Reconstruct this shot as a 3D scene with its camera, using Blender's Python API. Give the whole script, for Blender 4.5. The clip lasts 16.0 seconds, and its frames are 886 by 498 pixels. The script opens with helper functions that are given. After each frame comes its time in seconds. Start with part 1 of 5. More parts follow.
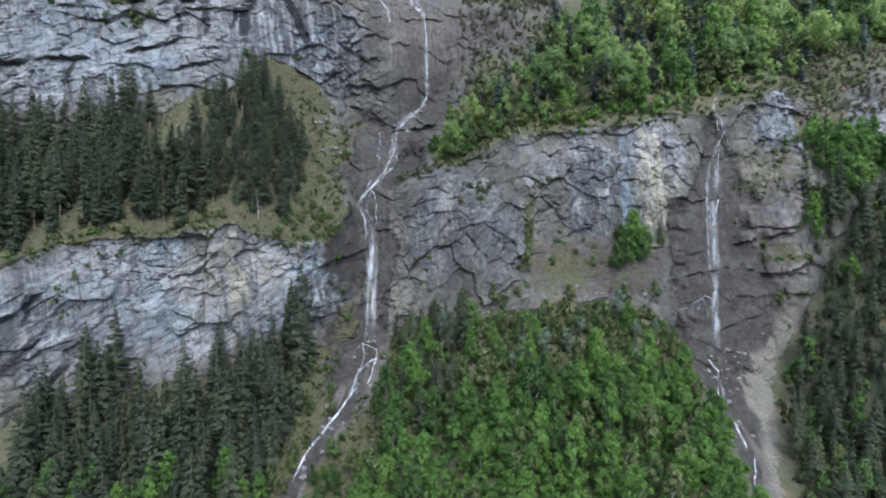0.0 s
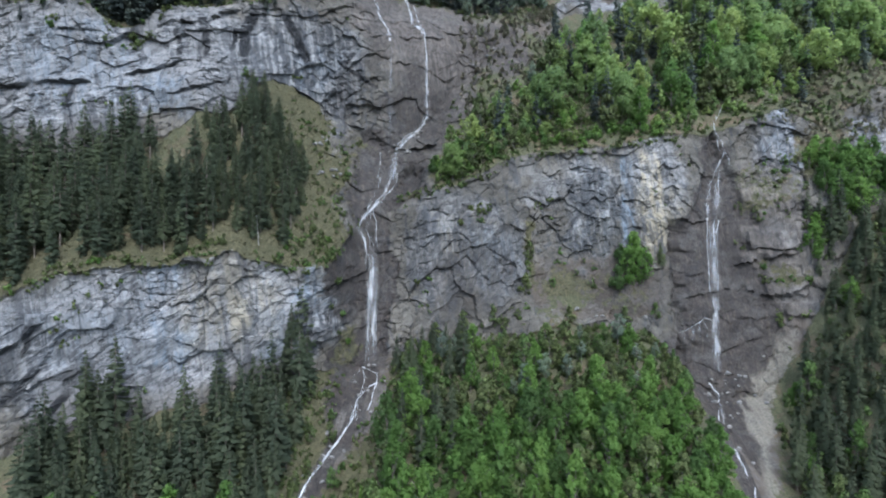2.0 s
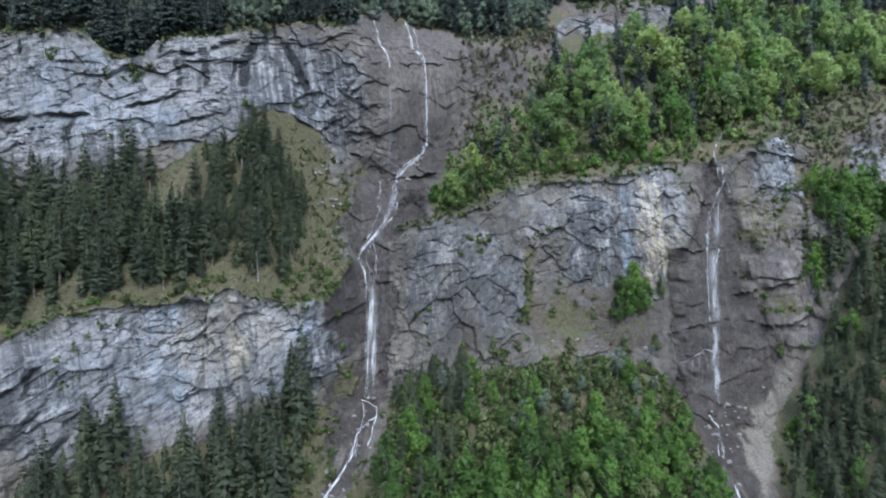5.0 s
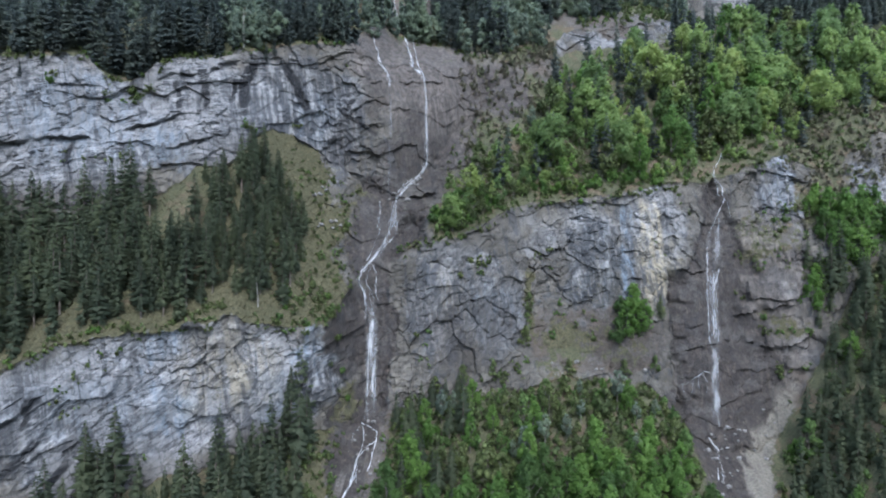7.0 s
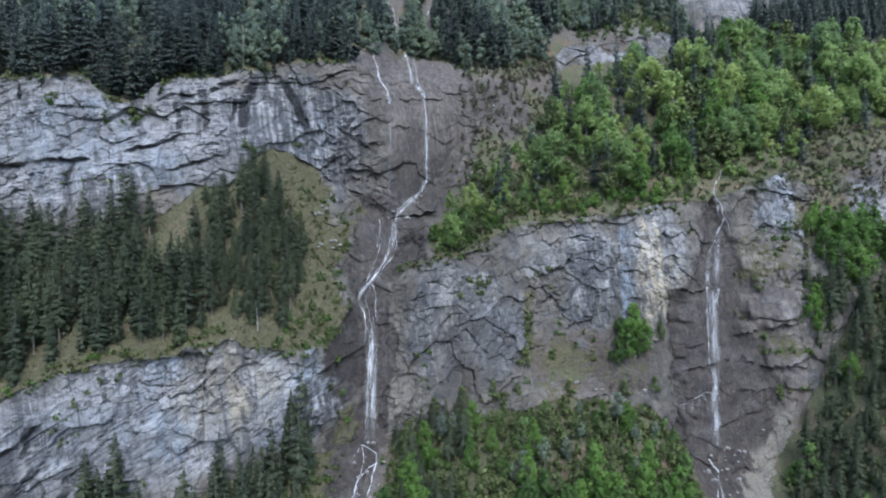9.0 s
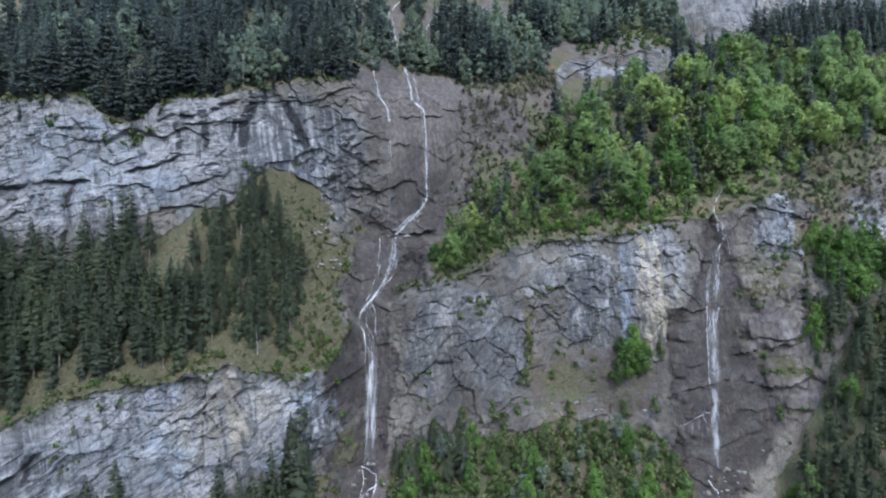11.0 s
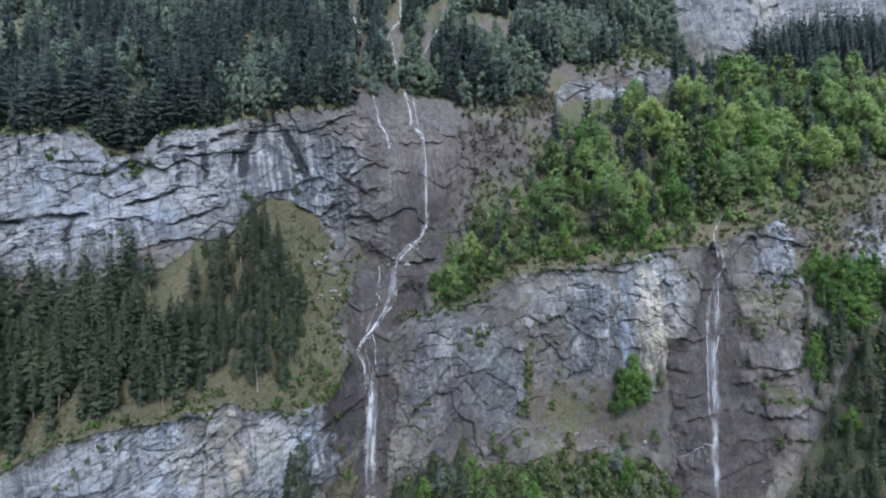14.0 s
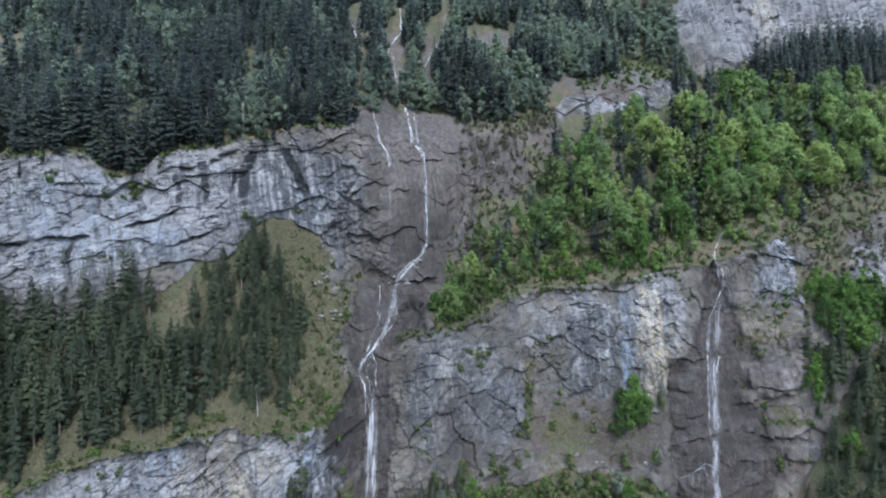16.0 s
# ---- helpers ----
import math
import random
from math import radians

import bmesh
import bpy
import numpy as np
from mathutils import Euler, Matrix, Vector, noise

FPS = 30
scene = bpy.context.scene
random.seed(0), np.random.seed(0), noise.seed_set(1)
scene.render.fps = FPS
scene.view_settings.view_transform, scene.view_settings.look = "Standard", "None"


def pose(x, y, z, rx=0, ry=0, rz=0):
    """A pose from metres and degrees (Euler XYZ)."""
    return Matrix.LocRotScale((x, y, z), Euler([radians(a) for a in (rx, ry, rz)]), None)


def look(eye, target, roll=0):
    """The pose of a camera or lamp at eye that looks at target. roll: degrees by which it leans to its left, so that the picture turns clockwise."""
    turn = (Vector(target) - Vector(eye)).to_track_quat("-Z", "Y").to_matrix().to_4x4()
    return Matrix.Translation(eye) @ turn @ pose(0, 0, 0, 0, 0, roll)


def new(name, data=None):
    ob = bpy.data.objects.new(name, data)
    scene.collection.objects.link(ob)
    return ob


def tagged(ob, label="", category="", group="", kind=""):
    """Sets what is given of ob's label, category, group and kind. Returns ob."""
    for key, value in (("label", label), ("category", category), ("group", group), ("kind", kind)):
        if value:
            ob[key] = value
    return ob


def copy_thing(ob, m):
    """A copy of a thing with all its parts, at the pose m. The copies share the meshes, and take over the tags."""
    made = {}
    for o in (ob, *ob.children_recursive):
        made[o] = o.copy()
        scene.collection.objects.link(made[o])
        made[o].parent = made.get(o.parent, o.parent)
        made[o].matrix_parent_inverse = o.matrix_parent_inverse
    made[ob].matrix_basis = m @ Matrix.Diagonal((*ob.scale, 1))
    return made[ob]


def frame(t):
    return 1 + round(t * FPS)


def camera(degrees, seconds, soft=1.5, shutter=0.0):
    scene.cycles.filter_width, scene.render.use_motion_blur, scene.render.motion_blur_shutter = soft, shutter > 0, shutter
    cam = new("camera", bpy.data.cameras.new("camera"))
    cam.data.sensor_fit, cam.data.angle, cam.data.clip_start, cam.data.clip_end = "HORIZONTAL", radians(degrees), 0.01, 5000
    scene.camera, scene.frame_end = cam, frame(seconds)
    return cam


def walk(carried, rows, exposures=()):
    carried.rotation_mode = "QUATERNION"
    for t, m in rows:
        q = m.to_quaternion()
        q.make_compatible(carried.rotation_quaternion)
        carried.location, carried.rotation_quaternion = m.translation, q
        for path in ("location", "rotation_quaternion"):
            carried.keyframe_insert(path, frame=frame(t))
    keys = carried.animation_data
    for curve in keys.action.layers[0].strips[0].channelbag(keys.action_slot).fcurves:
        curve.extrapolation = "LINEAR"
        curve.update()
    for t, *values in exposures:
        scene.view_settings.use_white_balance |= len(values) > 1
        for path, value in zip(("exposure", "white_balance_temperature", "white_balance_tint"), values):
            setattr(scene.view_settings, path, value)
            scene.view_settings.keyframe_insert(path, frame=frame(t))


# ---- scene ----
cam = camera(75.2, 16.0, soft=2.0)
METRES, EYE, TILT, LEAN, TURN = 68.0, 110.0, 0.0, 0.0, 0.0
ROWS = [
    (0.0, 0.0, 0.0, 0.0, 0.0, 0.0, -0.0),
    (0.5, -0.0008, 0.0008, 0.033, -0.0, -0.02, 0.0),
    (1.0, -0.0014, 0.0017, 0.0669, -0.01, -0.04, -0.01),
    (1.5, -0.0006, 0.0016, 0.1012, 0.0, -0.05, 0.01),
    (2.0, -0.0002, 0.0016, 0.1335, 0.02, -0.06, 0.0),
    (2.5, -0.0, 0.0017, 0.1657, 0.03, -0.08, 0.02),
    (3.0, 0.0015, 0.0024, 0.1955, 0.04, -0.09, 0.01),
    (3.5, 0.0039, 0.0027, 0.2248, 0.07, -0.1, 0.01),
    (4.0, 0.0035, 0.0036, 0.2528, 0.05, -0.09, -0.0),
    (6.5, 0.0049, 0.0029, 0.4172, 0.09, -0.12, 0.01),
    (7.0, 0.006, 0.0032, 0.4473, 0.09, -0.13, 0.0),
    (7.5, 0.0062, 0.0035, 0.4773, 0.09, -0.15, -0.01),
    (8.0, 0.0072, 0.0038, 0.5049, 0.09, -0.14, 0.01),
    (8.5, 0.007, 0.0046, 0.5338, 0.09, -0.13, 0.01),
    (9.0, 0.0077, 0.0044, 0.5672, 0.1, -0.14, 0.02),
    (11.5, 0.0131, 0.0039, 0.7204, 0.17, -0.22, 0.02),
    (12.0, 0.0133, 0.0046, 0.7515, 0.16, -0.22, 0.02),
    (12.5, 0.0152, 0.0044, 0.7851, 0.18, -0.24, 0.03),
    (13.0, 0.0154, 0.0056, 0.8139, 0.17, -0.22, 0.05),
    (13.5, 0.0154, 0.0054, 0.8469, 0.18, -0.26, 0.06),
    (14.0, 0.0162, 0.0059, 0.876, 0.2, -0.24, 0.09),
    (14.5, 0.0178, 0.0066, 0.9067, 0.24, -0.25, 0.09),
    (15.0, 0.0175, 0.0065, 0.9401, 0.23, -0.29, 0.08),
    (15.5, 0.0165, 0.0075, 0.9688, 0.24, -0.27, 0.09),
    (16.0, 0.0179, 0.0074, 0.9993, 0.26, -0.27, 0.11),
]
walk(cam, [(t, pose(0, 0, EYE, TILT, LEAN, TURN) @ pose(METRES * x, METRES * y, METRES * z, 90 + pitch, roll, yaw)) for t, x, y, z, yaw, pitch, roll in ROWS],
     exposures=[(0.0, 1.05, 5880.0, 7.5), (7.0, 1.03, 5790.0, 9.5), (16.0, 1.0, 5740.0, 10.5)])

# ---- light ----
SUN_UP, SUN_TURN = 50.0, 166.0
world = bpy.data.worlds.new("overcast_sky")
scene.world = world
world.use_nodes = True
wn = world.node_tree
sky = wn.nodes.new("ShaderNodeTexSky")
sky.sky_type = "NISHITA"
sky.sun_disc = False
sky.sun_elevation, sky.sun_rotation = radians(SUN_UP), radians(SUN_TURN)
sky.air_density, sky.dust_density, sky.ozone_density = 1.0, 6.0, 1.0
veil = wn.nodes.new("ShaderNodeMix")
veil.data_type = "RGBA"
veil.inputs[0].default_value = 0.55
veil.inputs[7].default_value = (5.7, 7.1, 8.9, 1.0)
wn.links.new(sky.outputs[0], veil.inputs[6])
back = wn.nodes["Background"]
back.inputs[1].default_value = 0.149
wn.links.new(veil.outputs[2], back.inputs[0])
sun = new("sun", bpy.data.lights.new("sun", "SUN"))
sun.data.energy, sun.data.angle, sun.data.color = 1.15, radians(26), (1.0, 0.985, 0.96)
a, e = radians(SUN_TURN), radians(SUN_UP)
sun.matrix_world = look((0, 0, 600), Vector((0, 0, 600)) - Vector((math.sin(a) * math.cos(e), math.cos(a) * math.cos(e), math.sin(e))))


# ---- materials ----
class Nodes:
    """A short way to write a node material."""

    def __init__(self, name):
        self.mat = bpy.data.materials.new(name)
        self.mat.use_nodes = True
        self.tree = self.mat.node_tree
        self.bsdf = self.tree.nodes["Principled BSDF"]
        self.out = self.tree.nodes["Material Output"]
        self.coord = self.tree.nodes.new("ShaderNodeTexCoord").outputs["Object"]

    def put(self, value, socket):
        if isinstance(value, bpy.types.NodeSocket):
            self.tree.links.new(value, socket)
        elif isinstance(value, tuple) and len(value) == 3 and socket.type == "RGBA":
            socket.default_value = (*value, 1.0)
        else:
            socket.default_value = value

    def scaled(self, sx, sy, sz, turn=(0, 0, 0)):
        turned = self.tree.nodes.new("ShaderNodeMapping")
        turned.inputs["Rotation"].default_value = [radians(v) for v in turn]
        self.put(self.coord, turned.inputs["Vector"])
        m = self.tree.nodes.new("ShaderNodeMapping")
        m.inputs["Scale"].default_value = (sx, sy, sz)
        self.put(turned.outputs[0], m.inputs["Vector"])
        return m.outputs[0]

    def noise(self, scale, detail=4, rough=0.55, vector=None, distort=0.0):
        n = self.tree.nodes.new("ShaderNodeTexNoise")
        n.inputs["Scale"].default_value, n.inputs["Detail"].default_value = scale, detail
        n.inputs["Roughness"].default_value, n.inputs["Distortion"].default_value = rough, distort
        self.put(vector or self.coord, n.inputs["Vector"])
        return n.outputs[0]

    def cells(self, scale, vector=None, feature="F1", metric="EUCLIDEAN"):
        n = self.tree.nodes.new("ShaderNodeTexVoronoi")
        n.feature = feature
        n.distance = metric
        n.inputs["Scale"].default_value = scale
        self.put(vector or self.coord, n.inputs["Vector"])
        return n.outputs["Distance"]

    def attr(self, name):
        n = self.tree.nodes.new("ShaderNodeAttribute")
        n.attribute_name = name
        return n.outputs["Fac"]

    def math(self, op, x, y=0.0):
        n = self.tree.nodes.new("ShaderNodeMath")
        n.operation = op
        self.put(x, n.inputs[0])
        self.put(y, n.inputs[1])
        return n.outputs[0]

    def ramp(self, x, lo, hi, to_lo=0.0, to_hi=1.0):
        n = self.tree.nodes.new("ShaderNodeMapRange")
        n.interpolation_type = "SMOOTHSTEP"
        self.put(x, n.inputs[0])
        for i, v in enumerate((lo, hi, to_lo, to_hi)):
            n.inputs[i + 1].default_value = v
        return n.outputs[0]

    def mix(self, fac, x, y, blend="MIX"):
        n = self.tree.nodes.new("ShaderNodeMix")
        n.data_type, n.blend_type = "RGBA", blend
        self.put(fac, n.inputs[0])
        self.put(x, n.inputs[6])
        self.put(y, n.inputs[7])
        return n.outputs[2]

    def random(self):
        return self.tree.nodes.new("ShaderNodeObjectInfo").outputs["Random"]

    def island(self):
        return self.tree.nodes.new("ShaderNodeNewGeometry").outputs["Random Per Island"]

    def bump(self, height, strength, distance):
        n = self.tree.nodes.new("ShaderNodeBump")
        n.inputs["Strength"].default_value, n.inputs["Distance"].default_value = strength, distance
        self.put(height, n.inputs["Height"])
        self.put(n.outputs[0], self.bsdf.inputs["Normal"])

    def finish(self, color, rough=0.9, spec=0.2):
        self.put(color, self.bsdf.inputs["Base Color"])
        self.put(rough, self.bsdf.inputs["Roughness"])
        self.bsdf.inputs["Specular IOR Level"].default_value = spec
        return self.mat


def mountain_material():
    """Grey limestone with stains and painted undercut shade, wet brown rock by the falls, and grass and leaf litter
    where soil lies.
    """
    n = Nodes("limestone_and_turf")
    broad, mid, fine = n.noise(0.035, 3), n.noise(0.22, 5, 0.6), n.noise(1.3, 5, 0.65)
    rock = n.mix(n.ramp(mid, 0.25, 0.75), (0.071, 0.065, 0.056), (0.114, 0.107, 0.094))
    rock = n.mix(n.ramp(broad, 0.4, 0.62, 0.0, 0.5), rock, (0.136, 0.124, 0.106))
    pale = n.attr("pale")
    rock = n.mix(n.math("MULTIPLY", pale, n.ramp(mid, 0.25, 0.65, 0.6, 1.0)), rock, n.mix(n.ramp(fine, 0.25, 0.75), (0.174, 0.178, 0.191), (0.236, 0.239, 0.252)))
    wash = n.noise(1.0, 4, 0.6, n.scaled(0.75, 0.75, 0.05, (0, -4, 0)), 0.3)
    rock = n.mix(n.math("MULTIPLY", n.ramp(wash, 0.5, 0.64, 0.0, 0.4), n.math("MULTIPLY", n.ramp(pale, 0.0, 0.7, 0.1, 1.0), n.ramp(n.noise(0.06, 3), 0.46, 0.62, 0.0, 0.8))), rock, (0.33, 0.34, 0.355))
    streak = n.noise(1.0, 4, 0.6, n.scaled(0.42, 0.42, 0.035, (0, 6, 0)), 0.4)
    blue = n.math("MULTIPLY", n.attr("blue"), n.ramp(streak, 0.4, 0.6, 0.15, 0.6))
    rock = n.mix(blue, rock, (0.155, 0.20, 0.255))
    ochre = n.math("MULTIPLY", n.attr("ochre"), n.ramp(streak, 0.38, 0.58, 0.1, 0.65))
    rock = n.mix(ochre, rock, (0.30, 0.265, 0.195))
    black = n.math("ADD", n.noise(1.0, 5, 0.62, n.scaled(0.3, 0.3, 0.022, (0, 9, 0)), 0.7), n.math("MULTIPLY", n.attr("streaky"), 0.075))
    rock = n.mix(n.ramp(black, 0.54, 0.62, 0.0, 0.7), rock, (0.05, 0.053, 0.06))
    upright = n.noise(1.0, 3, 0.55, n.scaled(0.5, 0.5, 0.028, (0, 7, 0)), 0.5)
    rock = n.mix(n.math("MULTIPLY", n.attr("streaky"), n.ramp(upright, 0.50, 0.55, 0.0, 0.75)), rock, (0.055, 0.06, 0.07))
    rock = n.mix(n.math("MULTIPLY", n.attr("streaky"), n.ramp(upright, 0.38, 0.45, 0.4, 0.0)), rock, (0.35, 0.355, 0.365))
    bed = n.noise(1.0, 5, 0.6, n.scaled(0.06, 0.06, 0.55, (0, 12, 0)), 0.9)
    rock = n.mix(n.ramp(bed, 0.6, 0.68, 0.0, 0.4), rock, (0.08, 0.08, 0.082))
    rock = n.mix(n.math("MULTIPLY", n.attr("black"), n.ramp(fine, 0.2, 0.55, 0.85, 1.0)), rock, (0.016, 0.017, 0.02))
    bend = n.tree.nodes.new("ShaderNodeVectorMath")
    bend.operation = "MULTIPLY_ADD"
    warp = n.tree.nodes.new("ShaderNodeTexNoise")
    warp.inputs["Scale"].default_value, warp.inputs["Detail"].default_value = 0.35, 5
    n.put(n.coord, warp.inputs["Vector"])
    n.put(warp.outputs["Color"], bend.inputs[0])
    bend.inputs[1].default_value = (4.0, 4.0, 4.0)
    plain, n.coord = n.coord, bend.outputs[0]
    n.put(plain, bend.inputs[2])
    joint = n.cells(0.26, n.scaled(0.8, 0.8, 1.25, (0, 30, 0)), "DISTANCE_TO_EDGE")
    crack = n.cells(0.62, n.scaled(1.2, 1.2, 0.7, (0, 12, 0)), "DISTANCE_TO_EDGE")
    n.coord = plain
    seam = n.math("MULTIPLY", n.ramp(joint, 0.0, 0.055, 1.0, 0.0), n.ramp(n.noise(0.2, 4), 0.40, 0.58))
    seam = n.math("MAXIMUM", seam, n.math("MULTIPLY", n.ramp(crack, 0.0, 0.075, 0.9, 0.0), n.ramp(n.noise(0.3, 5), 0.47, 0.60)))
    rock = n.mix(n.math("MULTIPLY", seam, n.ramp(pale, 0.0, 0.6, 0.4, 0.62)), rock, (0.038, 0.039, 0.044))
    # short broken dashes of undercut shade painted along the bedding, which climbs to the east in the west cliff
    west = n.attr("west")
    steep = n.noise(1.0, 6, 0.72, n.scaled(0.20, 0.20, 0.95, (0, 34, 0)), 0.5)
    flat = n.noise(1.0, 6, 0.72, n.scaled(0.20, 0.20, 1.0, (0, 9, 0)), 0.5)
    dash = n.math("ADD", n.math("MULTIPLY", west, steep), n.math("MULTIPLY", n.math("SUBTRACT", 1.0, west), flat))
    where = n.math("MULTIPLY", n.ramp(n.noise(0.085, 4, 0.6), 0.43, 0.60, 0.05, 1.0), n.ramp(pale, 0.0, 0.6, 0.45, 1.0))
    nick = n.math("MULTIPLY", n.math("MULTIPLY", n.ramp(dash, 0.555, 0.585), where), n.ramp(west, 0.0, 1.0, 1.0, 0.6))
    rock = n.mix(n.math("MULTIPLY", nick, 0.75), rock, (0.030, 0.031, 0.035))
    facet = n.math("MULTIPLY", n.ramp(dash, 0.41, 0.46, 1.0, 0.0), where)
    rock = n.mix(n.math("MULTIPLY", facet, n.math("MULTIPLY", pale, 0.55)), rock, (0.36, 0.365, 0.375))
    # near-black lines beneath ledges and faults: their shade put into the colour
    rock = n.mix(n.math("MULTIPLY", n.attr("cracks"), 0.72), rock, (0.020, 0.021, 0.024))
    lichen = n.noise(0.6, 6, 0.7)
    rock = n.mix(n.ramp(lichen, 0.6, 0.72, 0.0, 0.5), rock, (0.085, 0.08, 0.052))
    drip = n.noise(1.0, 5, 0.7, n.scaled(1.1, 1.1, 0.07, (0, 5, 0)), 0.35)
    hang = n.math("MAXIMUM", n.ramp(n.noise(0.045, 3), 0.46, 0.64, 0.08, 0.6), n.math("MULTIPLY", n.attr("streaky"), 0.45))
    rock = n.mix(n.math("MULTIPLY", hang, n.ramp(drip, 0.51, 0.60, 0.0, 0.62)), rock, (0.062, 0.065, 0.072))
    rock = n.mix(n.math("MULTIPLY", hang, n.ramp(drip, 0.36, 0.45, 0.3, 0.0)), rock, n.mix(pale, (0.145, 0.147, 0.151), (0.30, 0.31, 0.325)))
    slope = n.noise(1.0, 5, 0.68, n.scaled(0.55, 0.55, 0.07, (0, -30, 0)), 0.5)
    slant = n.attr("slant")
    rock = n.mix(n.math("MULTIPLY", slant, n.ramp(slope, 0.50, 0.60, 0.0, 0.7)), rock, (0.056, 0.056, 0.060))
    rock = n.mix(n.math("MULTIPLY", slant, n.ramp(slope, 0.36, 0.45, 0.6, 0.0)), rock, (0.165, 0.166, 0.168))
    slab = n.tree.nodes.new("ShaderNodeHueSaturation")
    n.put(n.ramp(n.attr("slab"), 0.2, 0.8, 0.74, 1.24), slab.inputs["Value"])
    n.put(rock, slab.inputs["Color"])
    rock = slab.outputs[0]
    scree = n.mix(n.ramp(fine, 0.3, 0.7), (0.064, 0.058, 0.053), (0.136, 0.127, 0.119))
    scree = n.mix(n.ramp(n.noise(0.12, 5, 0.65), 0.42, 0.6), scree, (0.085, 0.07, 0.058))
    scree = n.mix(n.math("MULTIPLY", n.attr("gravel"), n.ramp(mid, 0.25, 0.6, 0.6, 1.0)), scree, n.mix(n.ramp(fine, 0.3, 0.7), (0.118, 0.108, 0.090), (0.200, 0.186, 0.160)))
    rock = n.mix(n.ramp(n.attr("scree"), 0.0, 0.45), rock, scree)
    wetness = n.math("MULTIPLY", n.ramp(n.attr("wet"), 0.05, 0.6), n.ramp(mid, 0.25, 0.6, 0.75, 1.0))
    brown = n.mix(n.ramp(fine, 0.3, 0.7), (0.020, 0.0175, 0.017), (0.046, 0.039, 0.036))
    runs = n.noise(1.0, 5, 0.7, n.scaled(0.6, 0.6, 0.05, (0, 3, 0)), 0.4)
    brown = n.mix(n.ramp(runs, 0.52, 0.66, 0.0, 0.75), brown, (0.078, 0.063, 0.054))
    brown = n.mix(n.ramp(runs, 0.36, 0.47, 0.8, 0.0), brown, (0.022, 0.020, 0.021))
    brown = n.mix(n.ramp(n.noise(0.10, 5, 0.65), 0.5, 0.64, 0.0, 0.4), brown, n.mix(n.ramp(fine, 0.3, 0.7), (0.052, 0.050, 0.050), (0.118, 0.114, 0.110)))
    brown = n.mix(n.ramp(n.noise(0.16, 5, 0.7, None, 0.6), 0.54, 0.66, 0.0, 0.75), brown, (0.020, 0.019, 0.021))
    brown = n.mix(n.ramp(lichen, 0.56, 0.7, 0.0, 0.5), brown, (0.080, 0.074, 0.050))
    rosy = n.mix(n.ramp(runs, 0.38, 0.62), (0.066, 0.055, 0.050), (0.182, 0.160, 0.147))
    rock = n.mix(n.math("MULTIPLY", n.attr("rosy"), n.ramp(mid, 0.3, 0.6, 0.45, 0.85)), rock, rosy)
    # the painted undercut shade once more, over the rosy rock
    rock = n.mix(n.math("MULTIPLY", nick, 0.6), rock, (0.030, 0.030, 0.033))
    rock = n.mix(wetness, rock, brown)
    turf = n.mix(n.ramp(fine, 0.3, 0.7), (0.036, 0.037, 0.02), (0.105, 0.096, 0.054))
    turf = n.mix(n.ramp(mid, 0.4, 0.65, 0.0, 0.75), turf, (0.056, 0.056, 0.030))
    turf = n.mix(n.ramp(n.noise(0.5, 4), 0.55, 0.7, 0.0, 0.7), turf, (0.066, 0.060, 0.036))
    litter = n.mix(n.ramp(fine, 0.3, 0.7), (0.050, 0.058, 0.032), (0.096, 0.098, 0.055))
    turf = n.mix(n.math("MULTIPLY", n.attr("litter"), n.ramp(n.noise(0.15, 5, 0.6), 0.3, 0.55, 0.15, 0.8)), turf, litter)
    turf = n.mix(n.math("MULTIPLY", n.attr("litter"), n.ramp(n.noise(0.11, 5, 0.65), 0.52, 0.62, 0.0, 0.7)), turf, n.mix(n.ramp(fine, 0.3, 0.7), (0.085, 0.062, 0.042), (0.150, 0.112, 0.080)))
    edge = n.math("ADD", n.attr("rock"), n.math("MULTIPLY", n.math("SUBTRACT", n.noise(0.45, 7, 0.68), 0.5), 1.9))
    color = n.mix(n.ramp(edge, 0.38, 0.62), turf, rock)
    chips = n.math("ADD", n.cells(0.55, n.scaled(1, 1, 0.55, (0, 15, 0)), metric="CHEBYCHEV"), n.math("MULTIPLY", n.cells(1.5, n.scaled(1, 1, 0.7, (0, -10, 0)), metric="CHEBYCHEV"), 0.4))
    crust = n.math("ADD", n.math("MULTIPLY", n.noise(0.9, 8, 0.68), 0.7), n.math("MULTIPLY", chips, 0.8))
    n.bump(n.math("SUBTRACT", crust, n.math("MULTIPLY", n.math("MAXIMUM", nick, seam), 0.7)), 0.62, 0.45)
    rough = n.math("SUBTRACT", 0.92, n.math("MULTIPLY", n.attr("wet"), 0.22))
    return n.finish(color, rough, 0.3)


def bark_material(name, dark, light):
    n = Nodes(name)
    n.bump(n.noise(6, 4), 0.6, 0.05)
    return n.finish(n.mix(n.ramp(n.noise(2.5, 4, 0.6, n.scaled(1, 1, 0.25)), 0.35, 0.65), dark, light), 0.95)


